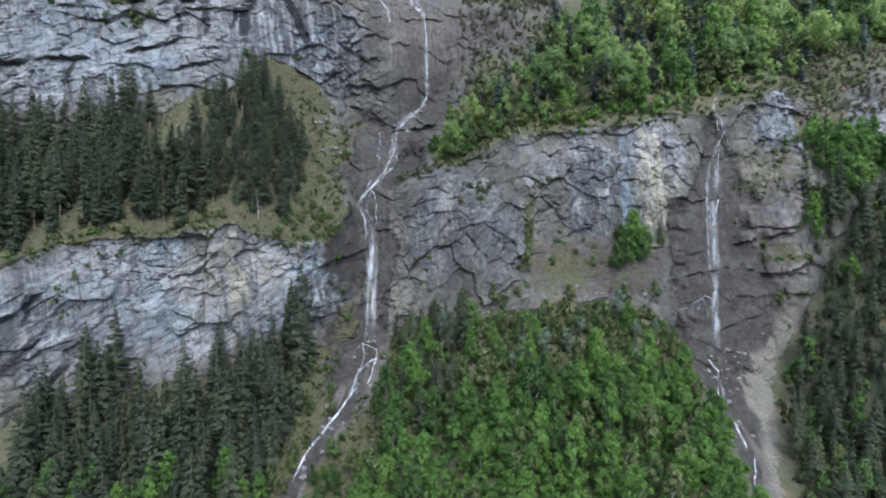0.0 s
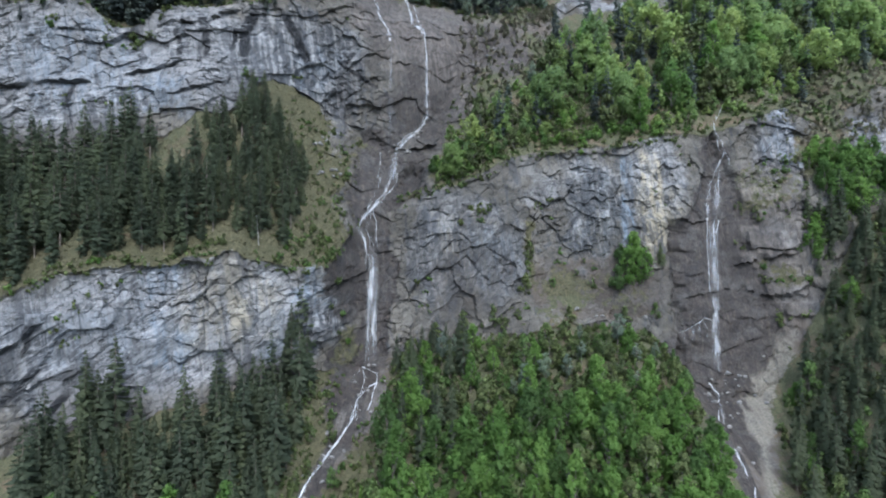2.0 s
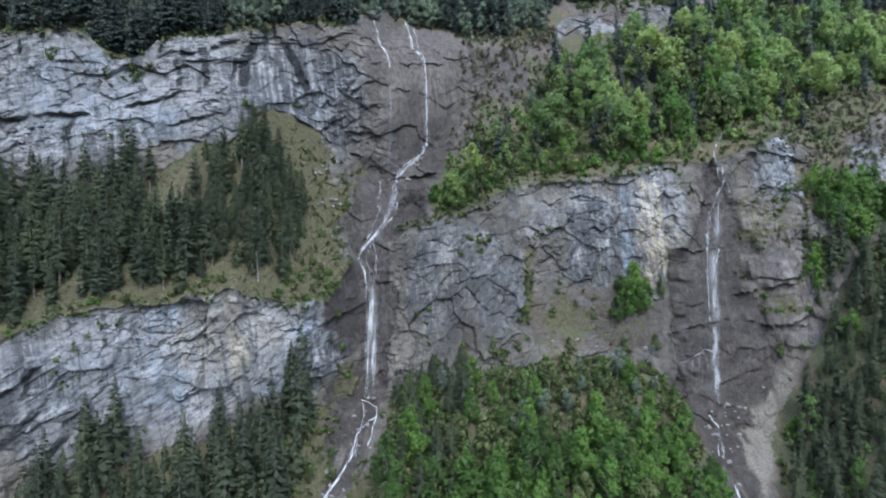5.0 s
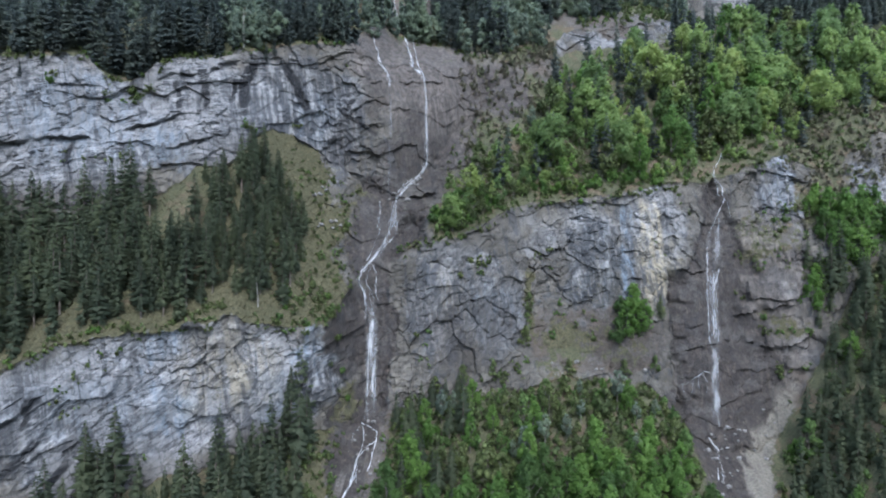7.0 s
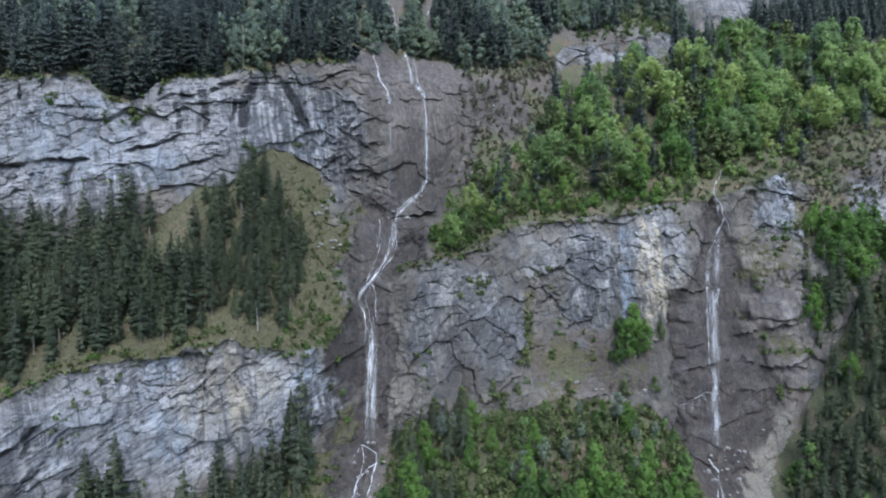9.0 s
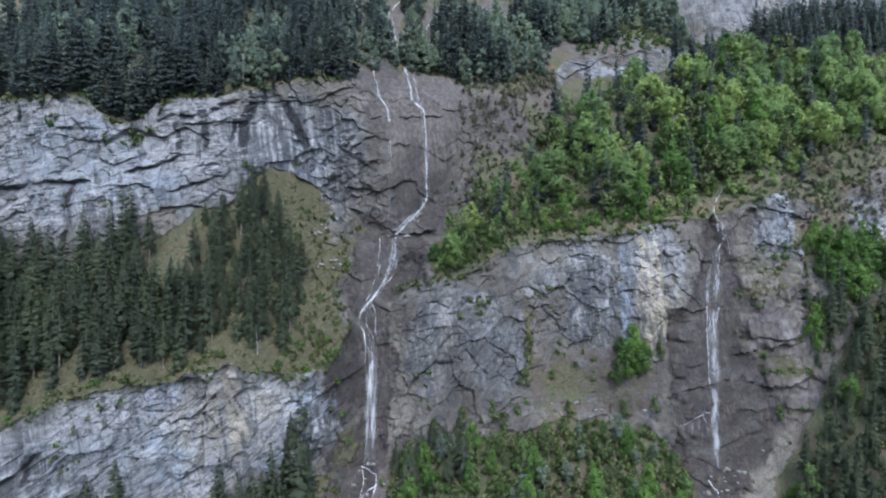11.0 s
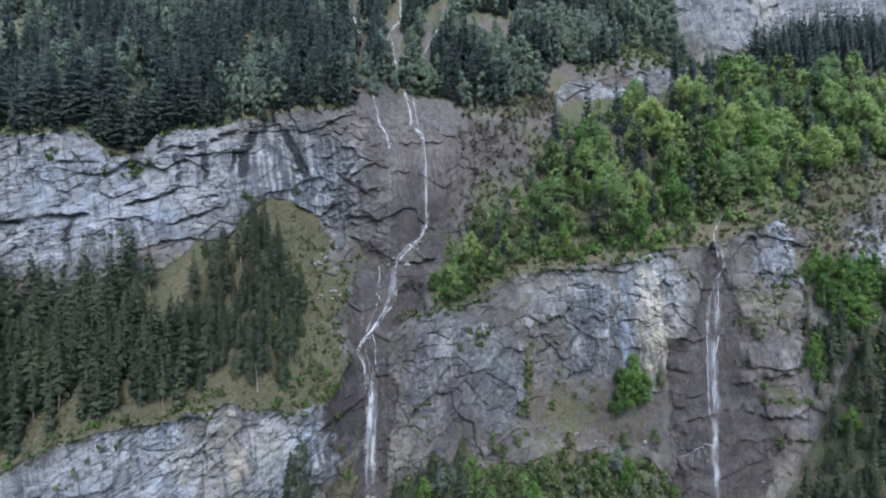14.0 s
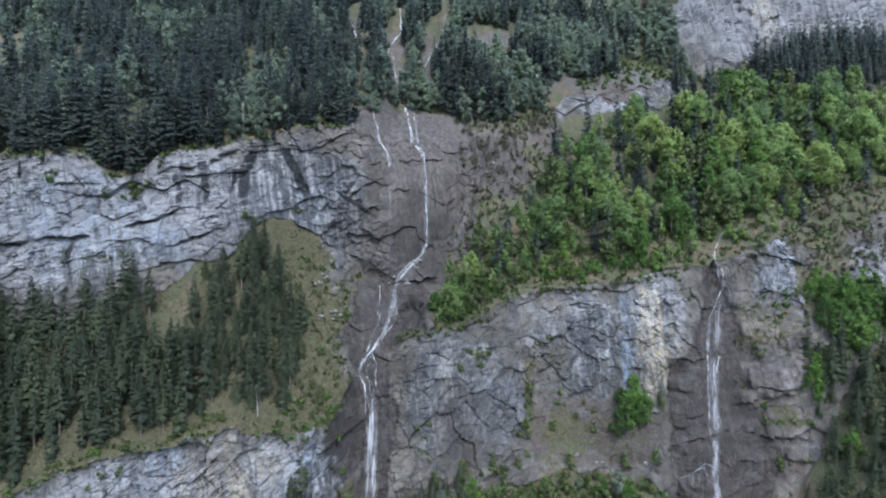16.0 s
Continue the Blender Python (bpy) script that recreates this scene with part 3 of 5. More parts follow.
    for out, reach, stops in (
        (1.9, 6, ((-81, 118), (-88, 113), (-90, 103), (-99, 95), (-109, 89))), (1.4, 4, ((-74, 109), (-81, 102), (-88, 100))),
        (1.8, 5, ((-55, 97), (-60, 91), (-67, 82))), (3.4, 6, ((-39, 103), (-46, 97), (-50, 89))), (1.8, 5, ((-116, 98), (-122, 93), (-130, 86))),
        (0.9, 3, ((-81, 95), (-73, 95))), (1.2, 3, ((-91, 87), (-85, 82), (-78, 85))), (1.2, 3, ((-46, 90), (-39, 89))), (1.4, 4, ((-108, 84), (-122, 78))),
        (3.0, 7, ((-180, 178), (-158, 180), (-144, 182), (-122, 181))), (2.0, 5, ((-122, 186), (-111, 189), (-104, 193))), (1.8, 5, ((-105, 178), (-94.2, 181.7), (-84.9, 187.4))),
        (2.0, 6, ((-112, 208), (-96, 211), (-85.3, 218.3))), (2.2, 6, ((-68.3, 193.7), (-60.3, 186.6), (-50.4, 179.7), (-36, 171.8))), (1.8, 5, ((-47.8, 195.9), (-30.2, 207.4))),
        (1.8, 4, ((-55.1, 182.5), (-39.6, 192.7))), (1.1, 3, ((-39.6, 215.3), (-28.1, 215.7))), (1.3, 4, ((-22.6, 218.5), (-0.9, 219.1))), (1.4, 4, ((-5.6, 200.5), (10.7, 211.8), (22.4, 217))),
        (1.2, 3, ((-21.7, 202.7), (-14.8, 204.3))), (2.4, 5, ((-24.2, 161.1), (-3, 164))), (-1.6, 4, ((-95.6, 197.8), (-97, 211))), (-1.6, 4, ((-82, 199.7), (-80.4, 218.3))),
        (-1.8, 5, ((-59.8, 201.8), (-69.3, 221.4))), (1.5, 5, ((-155, 199), (-135, 203), (-120, 201))),
        (1.3, 4, ((51.7, 150.1), (67.3, 154))), (1.2, 4, ((59.9, 142), (67.3, 154))), (1.3, 5, ((38.8, 125.6), (51.2, 132.7))), (-2.2, 5, ((105, 136), (112, 149), (118, 169))),
        (4.2, 6, ((121, 112), (134, 115), (149, 117))), (3.4, 6, ((122, 102), (135, 100), (148, 104))), (1.8, 4, ((97, 130), (124, 132))), (1.2, 4, ((96, 109), (106, 109))),
        (1.4, 4, ((91, 97), (105, 101), (118, 103))), (1.6, 5, ((109, 79), (128, 83))), (1.2, 4, ((119, 91), (136, 91))), (1.3, 5, ((-10.2, 139.9), (20.1, 145))), (1.4, 4, ((36.9, 131.7), (51.2, 132.7))),
        (-3.6, 12, ((91, 76), (91.5, 112), (93, 130))), (1.2, 4, ((68.1, 160), (90, 164))), (1.4, 5, ((-14.3, 127.7), (14, 133))), (1.3, 5, ((-10, 112), (20.1, 121.9)))):
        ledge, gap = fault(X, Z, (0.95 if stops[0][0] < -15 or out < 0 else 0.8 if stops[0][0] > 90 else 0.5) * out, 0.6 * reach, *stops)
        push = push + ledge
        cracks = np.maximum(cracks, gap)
    for x0, x1, z0, z1, out in ((-46, -39, 86.5, 91, 2.6), (-41, -35.5, 91, 97.5, 1.8), (-52, -47, 77, 88, 2.0), (-38.5, -34.5, 85, 89.5, 1.2), (-50, -45.5, 92, 112, 1.6), (-27, -21, 118, 123, 1.4), (-19, -12, 84, 90, 1.6), (-21, -16, 90, 95, 1.2), (128, 146, 119, 126, 1.8), (132, 147, 100, 108, 1.6), (138, 150, 92, 97, 1.4)):
        ragged = 0.8 * clouds(X, Z, X * 0, 3, 3, 61)
        inside = smooth(X + ragged, x0 - 0.3, x0 + 0.3) * (1 - smooth(X + ragged, x1 - 0.3, x1 + 0.3)) * smooth(Z + ragged, z0 - 0.2, z0 + 0.2) * (1 - smooth(Z + ragged, z1 - 0.8, z1 + 0.8))
        push = push + out * inside
    hollow = np.hypot((X + 14 + 2.5 * clouds(X, Z, X * 0, 8, 4, 63, 0.6)) / 6.5, (Z - 147 + 4 * clouds(X, Z, X * 0, 9, 4, 64, 0.6)) / 10)
    push = push - 4.5 * (1 - smooth(hollow, 0.45, 1.1))
    west_edge, east_edge = np.interp(Z, (128, 136, 150, 168), (100, 105, 112, 119)), np.interp(Z, (128, 140, 150, 160, 172), (136, 130, 127.5, 125, 122.5))
    torn = 2.2 * clouds(X, Z, X * 0, 6, 4, 62, 0.6)
    notch = smooth(X + torn, west_edge - 0.4, west_edge + 0.4) * (1 - smooth(X + torn, east_edge - 3.0, east_edge + 1.0)) * smooth(Z, 126, 132) * (1 - smooth(Z, 168, 173))
    push = push - 2.6 * notch
    chute = smooth(X + torn, 92.5, 93.3) * (1 - smooth(X + torn, 122, 128)) * smooth(Z, 66, 74) * (1 - smooth(Z, 126, 131))
    push = push - 1.6 * chute
    soil = 2.2 * clouds(X, Y, Z, 26, 3, 21) + 0.7 * clouds(X, Y, Z, 5, 3, 22) + 0.35 * np.abs(clouds(X, Y, Z, 1.7, 2, 23))
    fade = np.ones(Y.shape)
    fade[:20] = np.linspace(0, 1, 20)[:, None]
    Y = Y - push * shape * fade
    Z = Z + (soil * (1 - shape) + 0.4 * shape * clouds(X, Y, Z, 6, 2, 25)) * fade
    X = X + 0.7 * shape * clouds(X, Y, Z, 4, 2, 31)
    for _ in range(3):
        bare[1:-1] = (bare[:-2] + bare[1:-1] + bare[2:]) / 3
        bare[:, 1:-1] = (bare[:, :-2] + bare[:, 1:-1] + bare[:, 2:]) / 3
    masks = {
        "rock": bare,
        "streaky": blobs(X, Z, (-128, 172, 18, 9, 0.9), (60.8, 133.9, 12, 20, 0.8), (-63.5, 201.3, 28, 24, 1), (-94.3, 204.6, 16, 12, 0.6), (-43.3, 187.3, 12, 16, 1), (76, 142, 14, 26, 0.6), (0, 115, 16, 24, 0.7), (-44, 92, 8, 12, 0.8), (150, 168, 12, 20, 0.6), (-128, 84, 14, 14, 0.7)),
        "slant": blobs(X, Z, (15, 118, 28, 26, 1), (45.9, 139.9, 16, 16, 0.8), (0, 95, 14, 12, 0.8)),
        "slab": slab,
        "west": west,
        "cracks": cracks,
        # wet rock; the blob at (-14, 146) also paints a hollow's shade
        "wet": np.maximum.reduce([0.95 * notch, 0.9 * chute, band(X, Z, 2.6, (-44, 38), (-39.8, 49.7), (-34.9, 54.5), (-30.4, 60.3), (-29.4, 67.7), (-29.8, 76)), band(X, Z, 3.5, (91, 38), (95, 45), (97, 53), (100, 61), (104, 70)), blobs(X, Z, (-14, 146, 8, 12, 1), (-27.5, 150.1, 13, 24, 1), (-9.8, 181.2, 20, 26, 0.5), (-7.3, 224.3, 28, 32, 0.30), (-32.4, 241.3, 14, 14, 0.35), (5.9, 198.8, 16, 32, 0.30), (-31.1, 213, 8, 22, 0.4), (-41.2, 185.2, 8, 18, 0.25), (-27, 100, 8, 34, 0.9), (-36, 74, 8, 12, 0.8), (-31, 62, 4, 10, 0.6), (-38, 52, 3, 6, 0.6), (-37, 108, 6, 22, 0.75),
                     (110, 105, 18, 38, 0.9), (121, 92, 17, 22, 0.95), (116, 80, 14, 8, 0.9), (104, 60, 7, 12, 0.7), (110, 68, 12, 9, 0.8), (134, 112, 12, 24, 0.32), (100, 78, 12, 22, 0.9), (116, 122, 13, 14, 0.8), (118, 156, 8, 16, 0.6), (10, 104, 22, 18, 0.3), (66, 104, 34, 14, 0.35), (27.4, 220.4, 18, 24, 0.4))]),
        "pale": blobs(X, Z, (-48, 98, 7, 18, 1), (-95, 92, 44, 26, 1), (-62, 96, 16, 22, 0.9), (-150, 190, 60, 30, 0.8), (-94.8, 197.9, 36, 28, 0.8), (-61.4, 201.3, 16, 22, 0.7), (-45, 198, 12, 24, 0.65), (87, 150, 10, 18, 0.9), (150, 172, 7, 18, 0.8), (250, 345, 110, 60, 0.85), (62.5, 148, 14, 12, 0.5), (8, 138, 18, 6, 0.45), (42, 146, 9, 12, 0.6), (20, 126, 12, 6, 0.35), (98, 152, 7, 14, 0.6), (140, 160, 5, 14, 0.6),
                      (58, 250, 12, 9, 0.7), (96, 262, 34, 11, 0.85), (140, 270, 16, 12, 0.8), (40.4, 152.1, 14, 8, 0.4), (25, 118, 10, 16, 0.3), (-5, 118, 9, 20, 0.35), (143, 123, 9, 4, 0.4), (148, 99, 7, 5, 0.4), (191, 168, 12, 12, 0.9), (-42, 96, 8, 16, 0.4)),
        "blue": np.maximum(1.3 * band(X, Z, 2.8, (76, 120), (77.5, 158)), blobs(X, Z, (-46, 104, 6, 12, 1.2), (-140, 190, 26, 20, 0.7), (-56.3, 197.2, 12, 14, 0.7), (62.7, 133.9, 13, 20, 0.45), (-87, 91, 8, 9, 1.2), (-91, 108, 7, 7, 1.0), (-112, 178, 14, 9, 0.9), (-58, 86, 9, 12, 0.7), (150, 168, 9, 18, 0.6), (20, 112, 12, 16, 0.5), (-108, 90, 22, 12, 0.4))),
        "ochre": np.maximum(1.35 * band(X, Z, 5.2, (87, 121), (88, 160)), blobs(X, Z, (133, 140, 14, 8, 0.7), (-42, 108, 3, 12, 0.4), (-70, 96, 8, 10, 1), (86, 140, 7, 24, 1), (-64, 102, 7, 8, 0.6), (-70, 98, 19, 17, 0.75), (222, 335, 12, 26, 0.8), (262, 320, 20, 20, 0.5), (96, 128, 5, 20, 0.6))),
        "rosy": np.maximum(blobs(X, Z, (-4, 226, 30, 34, 1), (-32, 232, 12, 16, 0.9), (8, 200, 18, 26, 0.8), (30, 222, 20, 24, 0.8), (138, 122, 20, 40, 0.7), (140, 150, 14, 14, 0.5)), 0),
        "gravel": gully(X, Z, 2.0) * smooth(X + 3 * clouds(X, Z, X * 0, 8, 3, 68) - np.interp(Z, (38, 62, 80), (98, 113, 126)), -2, 3),
        "litter": np.maximum.reduce([smooth(X, -22, -12) * (Z < 100), smooth(X, 0, 12) * (Z > 140), 1.25 * smooth(Z, 199, 206) * (X < 10), (1 - smooth(X, -50, -44)) * (Z < 90), 0.8 * (1 - smooth(X, -90, -74)) * (Z > 122)]),
        # water streaks, plus fissures and clefts whose shade is painted black
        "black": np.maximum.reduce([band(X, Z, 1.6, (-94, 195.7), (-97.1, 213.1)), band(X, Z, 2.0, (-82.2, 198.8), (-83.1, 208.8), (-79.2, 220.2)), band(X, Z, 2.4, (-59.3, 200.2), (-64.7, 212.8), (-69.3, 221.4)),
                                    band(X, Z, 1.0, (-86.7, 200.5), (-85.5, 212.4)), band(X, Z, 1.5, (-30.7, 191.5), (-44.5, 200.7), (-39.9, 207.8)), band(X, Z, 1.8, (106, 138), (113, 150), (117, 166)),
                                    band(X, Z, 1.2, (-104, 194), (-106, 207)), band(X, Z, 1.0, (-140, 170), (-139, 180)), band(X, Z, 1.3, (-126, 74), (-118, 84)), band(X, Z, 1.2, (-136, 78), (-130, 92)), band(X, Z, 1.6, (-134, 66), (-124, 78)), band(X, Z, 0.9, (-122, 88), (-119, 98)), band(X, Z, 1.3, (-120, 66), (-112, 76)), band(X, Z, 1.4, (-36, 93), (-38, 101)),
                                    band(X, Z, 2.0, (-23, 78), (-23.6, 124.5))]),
        "scree": np.maximum(np.maximum(gully(X, Z, 6.0), bank(X, Z)), blobs(X, Z, (-24, 60, 12, 16, 0.8), (62, 102, 30, 15, 0.85), (51.8, 237.6, 16, 10, 0.7), (27.4, 220.4, 16, 24, 0.4), (30, 308, 14, 14, 1), (-29, 288, 6, 34, 0.9), (-9, 288, 6, 32, 0.9), (-57, 316, 6, 26, 0.9), (-24, 262, 8, 12, 0.9), (80, 272, 40, 12, 0.4))),
    }
    return np.stack((X, Y, Z), -1), seams, masks


GRID, SEAMS, MASKS = build_mountain()


def sheet(name, r0, r1, c0, c1, label, category):
    """One stretch of the mountain as an object of its own."""
    part_grid = GRID[r0:r1 + 1, c0:c1 + 1]
    h, w = part_grid.shape[:2]
    ids = np.arange(h * w).reshape(h, w)
    quads = np.stack((ids[:-1, :-1], ids[:-1, 1:], ids[1:, 1:], ids[1:, :-1]), -1).reshape(-1, 4)
    me = bpy.data.meshes.new(name)
    me.vertices.add(h * w)
    me.vertices.foreach_set("co", part_grid.reshape(-1).astype(np.float32))
    me.loops.add(quads.size)
    me.loops.foreach_set("vertex_index", quads.reshape(-1).astype(np.int32))
    me.polygons.add(len(quads))
    me.polygons.foreach_set("loop_start", np.arange(0, quads.size, 4, dtype=np.int32))
    me.attributes.new("sharp_face", "BOOLEAN", "FACE").data.foreach_set("value", [True] * len(quads))
    me.update(calc_edges=True)
    for key, m in MASKS.items():
        me.attributes.new(key, "FLOAT", "POINT").data.foreach_set("value", m[r0:r1 + 1, c0:c1 + 1].reshape(-1).astype(np.float32))
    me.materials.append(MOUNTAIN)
    return tagged(new(name, me), label, category, kind="structure")


LAST = len(XS) - 1
AT_FALL = int(np.searchsorted(XS, -30))
sheet("ground_talus_slope", SEAMS[0], SEAMS[1], 0, LAST, "steep soil and scree slope below the cliffs", "slope")
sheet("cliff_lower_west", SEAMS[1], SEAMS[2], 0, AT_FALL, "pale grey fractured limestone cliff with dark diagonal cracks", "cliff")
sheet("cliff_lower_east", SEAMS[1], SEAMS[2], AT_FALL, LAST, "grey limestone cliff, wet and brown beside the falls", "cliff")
sheet("ground_ledge_west", SEAMS[2], SEAMS[3], 0, AT_FALL, "steep grassy ledge between two cliff bands", "slope")
sheet("ground_ledge_east", SEAMS[2], SEAMS[3], AT_FALL, LAST, "steep wooded slope above the grey cliff", "slope")
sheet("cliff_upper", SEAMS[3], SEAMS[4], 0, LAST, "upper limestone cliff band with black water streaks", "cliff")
sheet("ground_upper_slope", SEAMS[4], SEAMS[5], 0, LAST, "forest floor of the upper mountain slope", "slope")
sheet("cliff_far", SEAMS[5], SEAMS[6], 0, LAST, "distant pale cliff above the woods", "cliff")
sheet("ground_ridge", SEAMS[6], SEAMS[7], 0, LAST, "high slope closing the mountain", "slope")
sheet("ground_far_side", SEAMS[7], SEAMS[8], 0, LAST, "far side of the mountain falling to the plain", "slope")

me = bpy.data.meshes.new("ground")
me.from_pydata([(-3000, -3000, 0), (3000, -3000, 0), (3000, 3000, 0), (-3000, 3000, 0)], [], [(0, 1, 2, 3)])
turf_only = me.attributes.new("rock", "FLOAT", "POINT")
me.materials.append(MOUNTAIN)
tagged(new("ground", me), "flat green valley floor at the mountain's foot", "ground", kind="structure")


def face_point(x, z):
    """The mountain's front at x and height z, seen from the valley."""
    c = int(np.clip(np.searchsorted(XS, x), 1, len(XS) - 1))
    best = None
    for k in (c - 1, c):
        r = max(1, int(np.argmax(GRID[:, k, 2] >= z)))
        z0, z1 = GRID[r - 1, k, 2], GRID[r, k, 2]
        t = 0.0 if z1 - z0 < 1e-6 else min(1.0, max(0.0, (z - z0) / (z1 - z0)))
        y = GRID[r - 1, k, 1] + t * (GRID[r, k, 1] - GRID[r - 1, k, 1])
        best = y if best is None else min(best, y)
    return Vector((x, best, z))


def mesh_of(name, verts, faces, material, smooth_faces=False):
    m = bpy.data.meshes.new(name)
    m.from_pydata(verts, [], faces)
    m.materials.append(material)
    if smooth_faces:
        m.polygons.foreach_set("use_smooth", [True] * len(m.polygons))
    m.update()
    return m


def foliage(name, verts, faces, looks, material):
    """A mesh of leaves or sprays: each looks outwards, and is lit as a piece of its crown's soft surface."""
    v, f, n = np.array(verts, float), np.array(faces), np.array(looks, float)
    away = np.einsum("ij,ij->i", np.cross(v[f[:, 1]] - v[f[:, 0]], v[f[:, 2]] - v[f[:, 0]]), n[f[:, 0]]) < 0
    f[away] = f[away][:, ::-1]
    m = mesh_of(name, v.tolist(), f.tolist(), material)
    m.normals_split_custom_set_from_vertices((n / np.linalg.norm(n, axis=1)[:, None]).tolist())
    return m


def part(name, mesh, parent, label=""):
    ob = new(name, mesh)
    ob.parent = parent
    if label:
        ob["label"] = label
    return ob


# ---- the falls ----
def strand(name, parent, width, body, *stops, wander=0.5, step=1.2, lift=0.35, label=""):
    """One thread of falling water over the rock along stops of x, z; width at its head and foot; body: how dense it is."""
    rng = random.Random(len(stops) * 1000 + int(width[0] * 70) + int(stops[0][0] * 10) + int(stops[0][1]))
    s = np.array(stops, float)
    run = np.concatenate(([0], np.cumsum(np.hypot(np.diff(s[:, 0]), np.diff(s[:, 1])))))
    count = max(4, int(run[-1] / step))
    at = np.linspace(0, run[-1], count)
    px, pz = np.interp(at, run, s[:, 0]), np.interp(at, run, s[:, 1])
    shift = rng.uniform(0, 99)
    centre = []
    for x, z, d in zip(px, pz, at):
        x += wander * (noise.noise((d * 0.22, shift, 0)) + 0.5 * noise.noise((d * 0.6, shift, 3))) * min(1, d / 3)
        centre.append(face_point(x, z))
    ys = np.array([p.y for p in centre])
    ys = np.minimum(ys, np.convolve(np.pad(ys, 2, mode="edge"), np.ones(5) / 5, "valid") + 0.2)
    verts, faces, flow, dens = [], [], [], []
    for i, (p, d) in enumerate(zip(centre, at)):
        f = d / run[-1]
        w = (0.58 if name == "stream" else 0.85) * (width[0] + (width[1] - width[0]) * f) * (1 + (0.15 if name in ("plunge", "veil") else 0.55) * noise.noise((d * 0.35, shift, 5)))
        way = Vector((px[min(i + 1, count - 1)] - px[max(i - 1, 0)], pz[min(i + 1, count - 1)] - pz[max(i - 1, 0)]))
        side = Vector((-way.y, 0, way.x)).normalized() if way.length > 1e-6 else Vector((1, 0, 0))
        if side.x < 0:
            side.negate()
        for j in range(7):
            k = j / 3 - 1
            bulge = lift + 0.3 * w * (1 - k * k) * 0.5
            verts.append((p.x + side.x * k * w / 2, ys[i] - bulge, p.z + side.z * k * w / 2))
            flow.append((k * w / 2 + shift, d, 0))
            dens.append(body * (1 - 0.8 * k * k) * (1 - 0.35 * f if name == "plunge" else min(1, 4 * (1 - f), 0.2 + 5 * f) if name == "veil" else 1))
        if i:
            a, b = 7 * (i - 1), 7 * i
            faces += [(a + j, a + j + 1, b + j + 1, b + j) for j in range(6)]
    m = mesh_of(name, verts, faces, RAPIDS if name == "stream" else VEIL if name == "veil" else WATER, True)
    m.attributes.new("flow", "FLOAT_VECTOR", "POINT").data.foreach_set("vector", np.array(flow, np.float32).reshape(-1))
    m.attributes.new("body", "FLOAT", "POINT").data.foreach_set("value", dens)
    return part(name, m, parent, label)


def fall(label, x, z):
    root = new("waterfall")
    root.location = (0, 0, 0)
    return tagged(root, label, "waterfall")


west = fall("white stepped waterfall over wet brown limestone", -20, 250)
strand("cascade", west, (1.74, 2.32), 1, (-20.2, 251.5), (-17, 240.1), (-14.8, 228.2), (-10.1, 223.1), (-8.6, 218.9))
strand("cascade", west, (0.87, 1.16), 0.82, (-16.4, 252.8), (-12.1, 229), (-10.1, 223.2))
strand("plunge", west, (1.3, 1.5), 0.95, (-8.7, 219.2), (-7.9, 212.1), (-7.4, 196), (-7.2, 178.4), wander=0.2)
strand("veil", west, (2.0, 3.0), 0.6, (-8.5, 207), (-7.4, 196), (-7.2, 178.4), wander=0.2, lift=0.15)
strand("cascade", west, (2.32, 1.74), 0.97, (-7.3, 179.5), (-9.0, 175.2), (-11.8, 171.7), (-15.7, 167.8), (-19.1, 163.6), (-21, 160.5))
strand("cascade", west, (1.01, 1.16), 0.72, (-10.1, 173.9), (-14.3, 170.6), (-19.6, 165.7), (-20.6, 161.1))
strand("veil", west, (2.4, 4.4), 0.7, (-21, 161), (-21.5, 154.8), (-22.2, 147.3), wander=0.2)
strand("cascade", west, (1.3, 1.74), 0.97, (-21.8, 152.8), (-22.8, 147.8), (-25.2, 141.7), (-27.9, 136.9), (-30.9, 133), (-33.3, 129.5), (-34.1, 126.8), (-32.4, 124), (-31, 119.9))
strand("cascade", west, (1.16, 1.01), 0.87, (-19.8, 151.5), (-19.8, 146.5), (-23.4, 141.9), (-25.8, 138.1), (-28.8, 134.6))
strand("cascade", west, (0.72, 1.01), 0.87, (-26.4, 138.6), (-29.9, 134.4), (-32.6, 131.7), (-33.5, 127.6), (-32.6, 124.4))
strand("cascade", west, (0.72, 0.87), 0.82, (-28.4, 135.8), (-29.7, 131.2), (-31.2, 126.7), (-29.5, 122.1), (-29.2, 118.5))
strand("cascade", west, (0.95, 0.95), 0.85, (-28.7, 133.9), (-26.9, 129.3), (-27.6, 124.3), (-26.1, 119.4))
strand("cascade", west, (0.87, 0.87), 0.92, (-32.4, 124.4), (-31.1, 121.7), (-31.1, 118.2))
strand("cascade", west, (0.72, 0.87), 0.82, (-29.6, 124.3), (-28, 120.9), (-27.3, 117.7))
strand("cascade", west, (0.8, 0.95), 0.82, (-26.4, 149.7), (-28, 142.8), (-29.9, 138.1), (-31, 134.9))
strand("plunge", west, (0.8, 0.7), 0.7, (-30.9, 118.6), (-30, 106.8), (-29.8, 92.2), (-29.2, 75.1), wander=0.2)
strand("plunge", west, (0.7, 0.6), 0.4, (-26.8, 118.2), (-26.2, 106.5), (-25.8, 91.9), wander=0.2)
strand("veil", west, (5, 5.4), 0.72, (-29, 118.9), (-27.9, 102.4), (-27.9, 87.7), (-27.6, 74.4), wander=0.2, lift=0.2)
strand("stream", west, (0.81, 0.81), 1, (-30.6, 74.8), (-27.6, 73.8), (-24.4, 73), (-23.9, 70.5), (-26.4, 69.4), (-29.1, 67.3), (-30.3, 66.2), (-30.6, 63.5), (-29.3, 61.1))
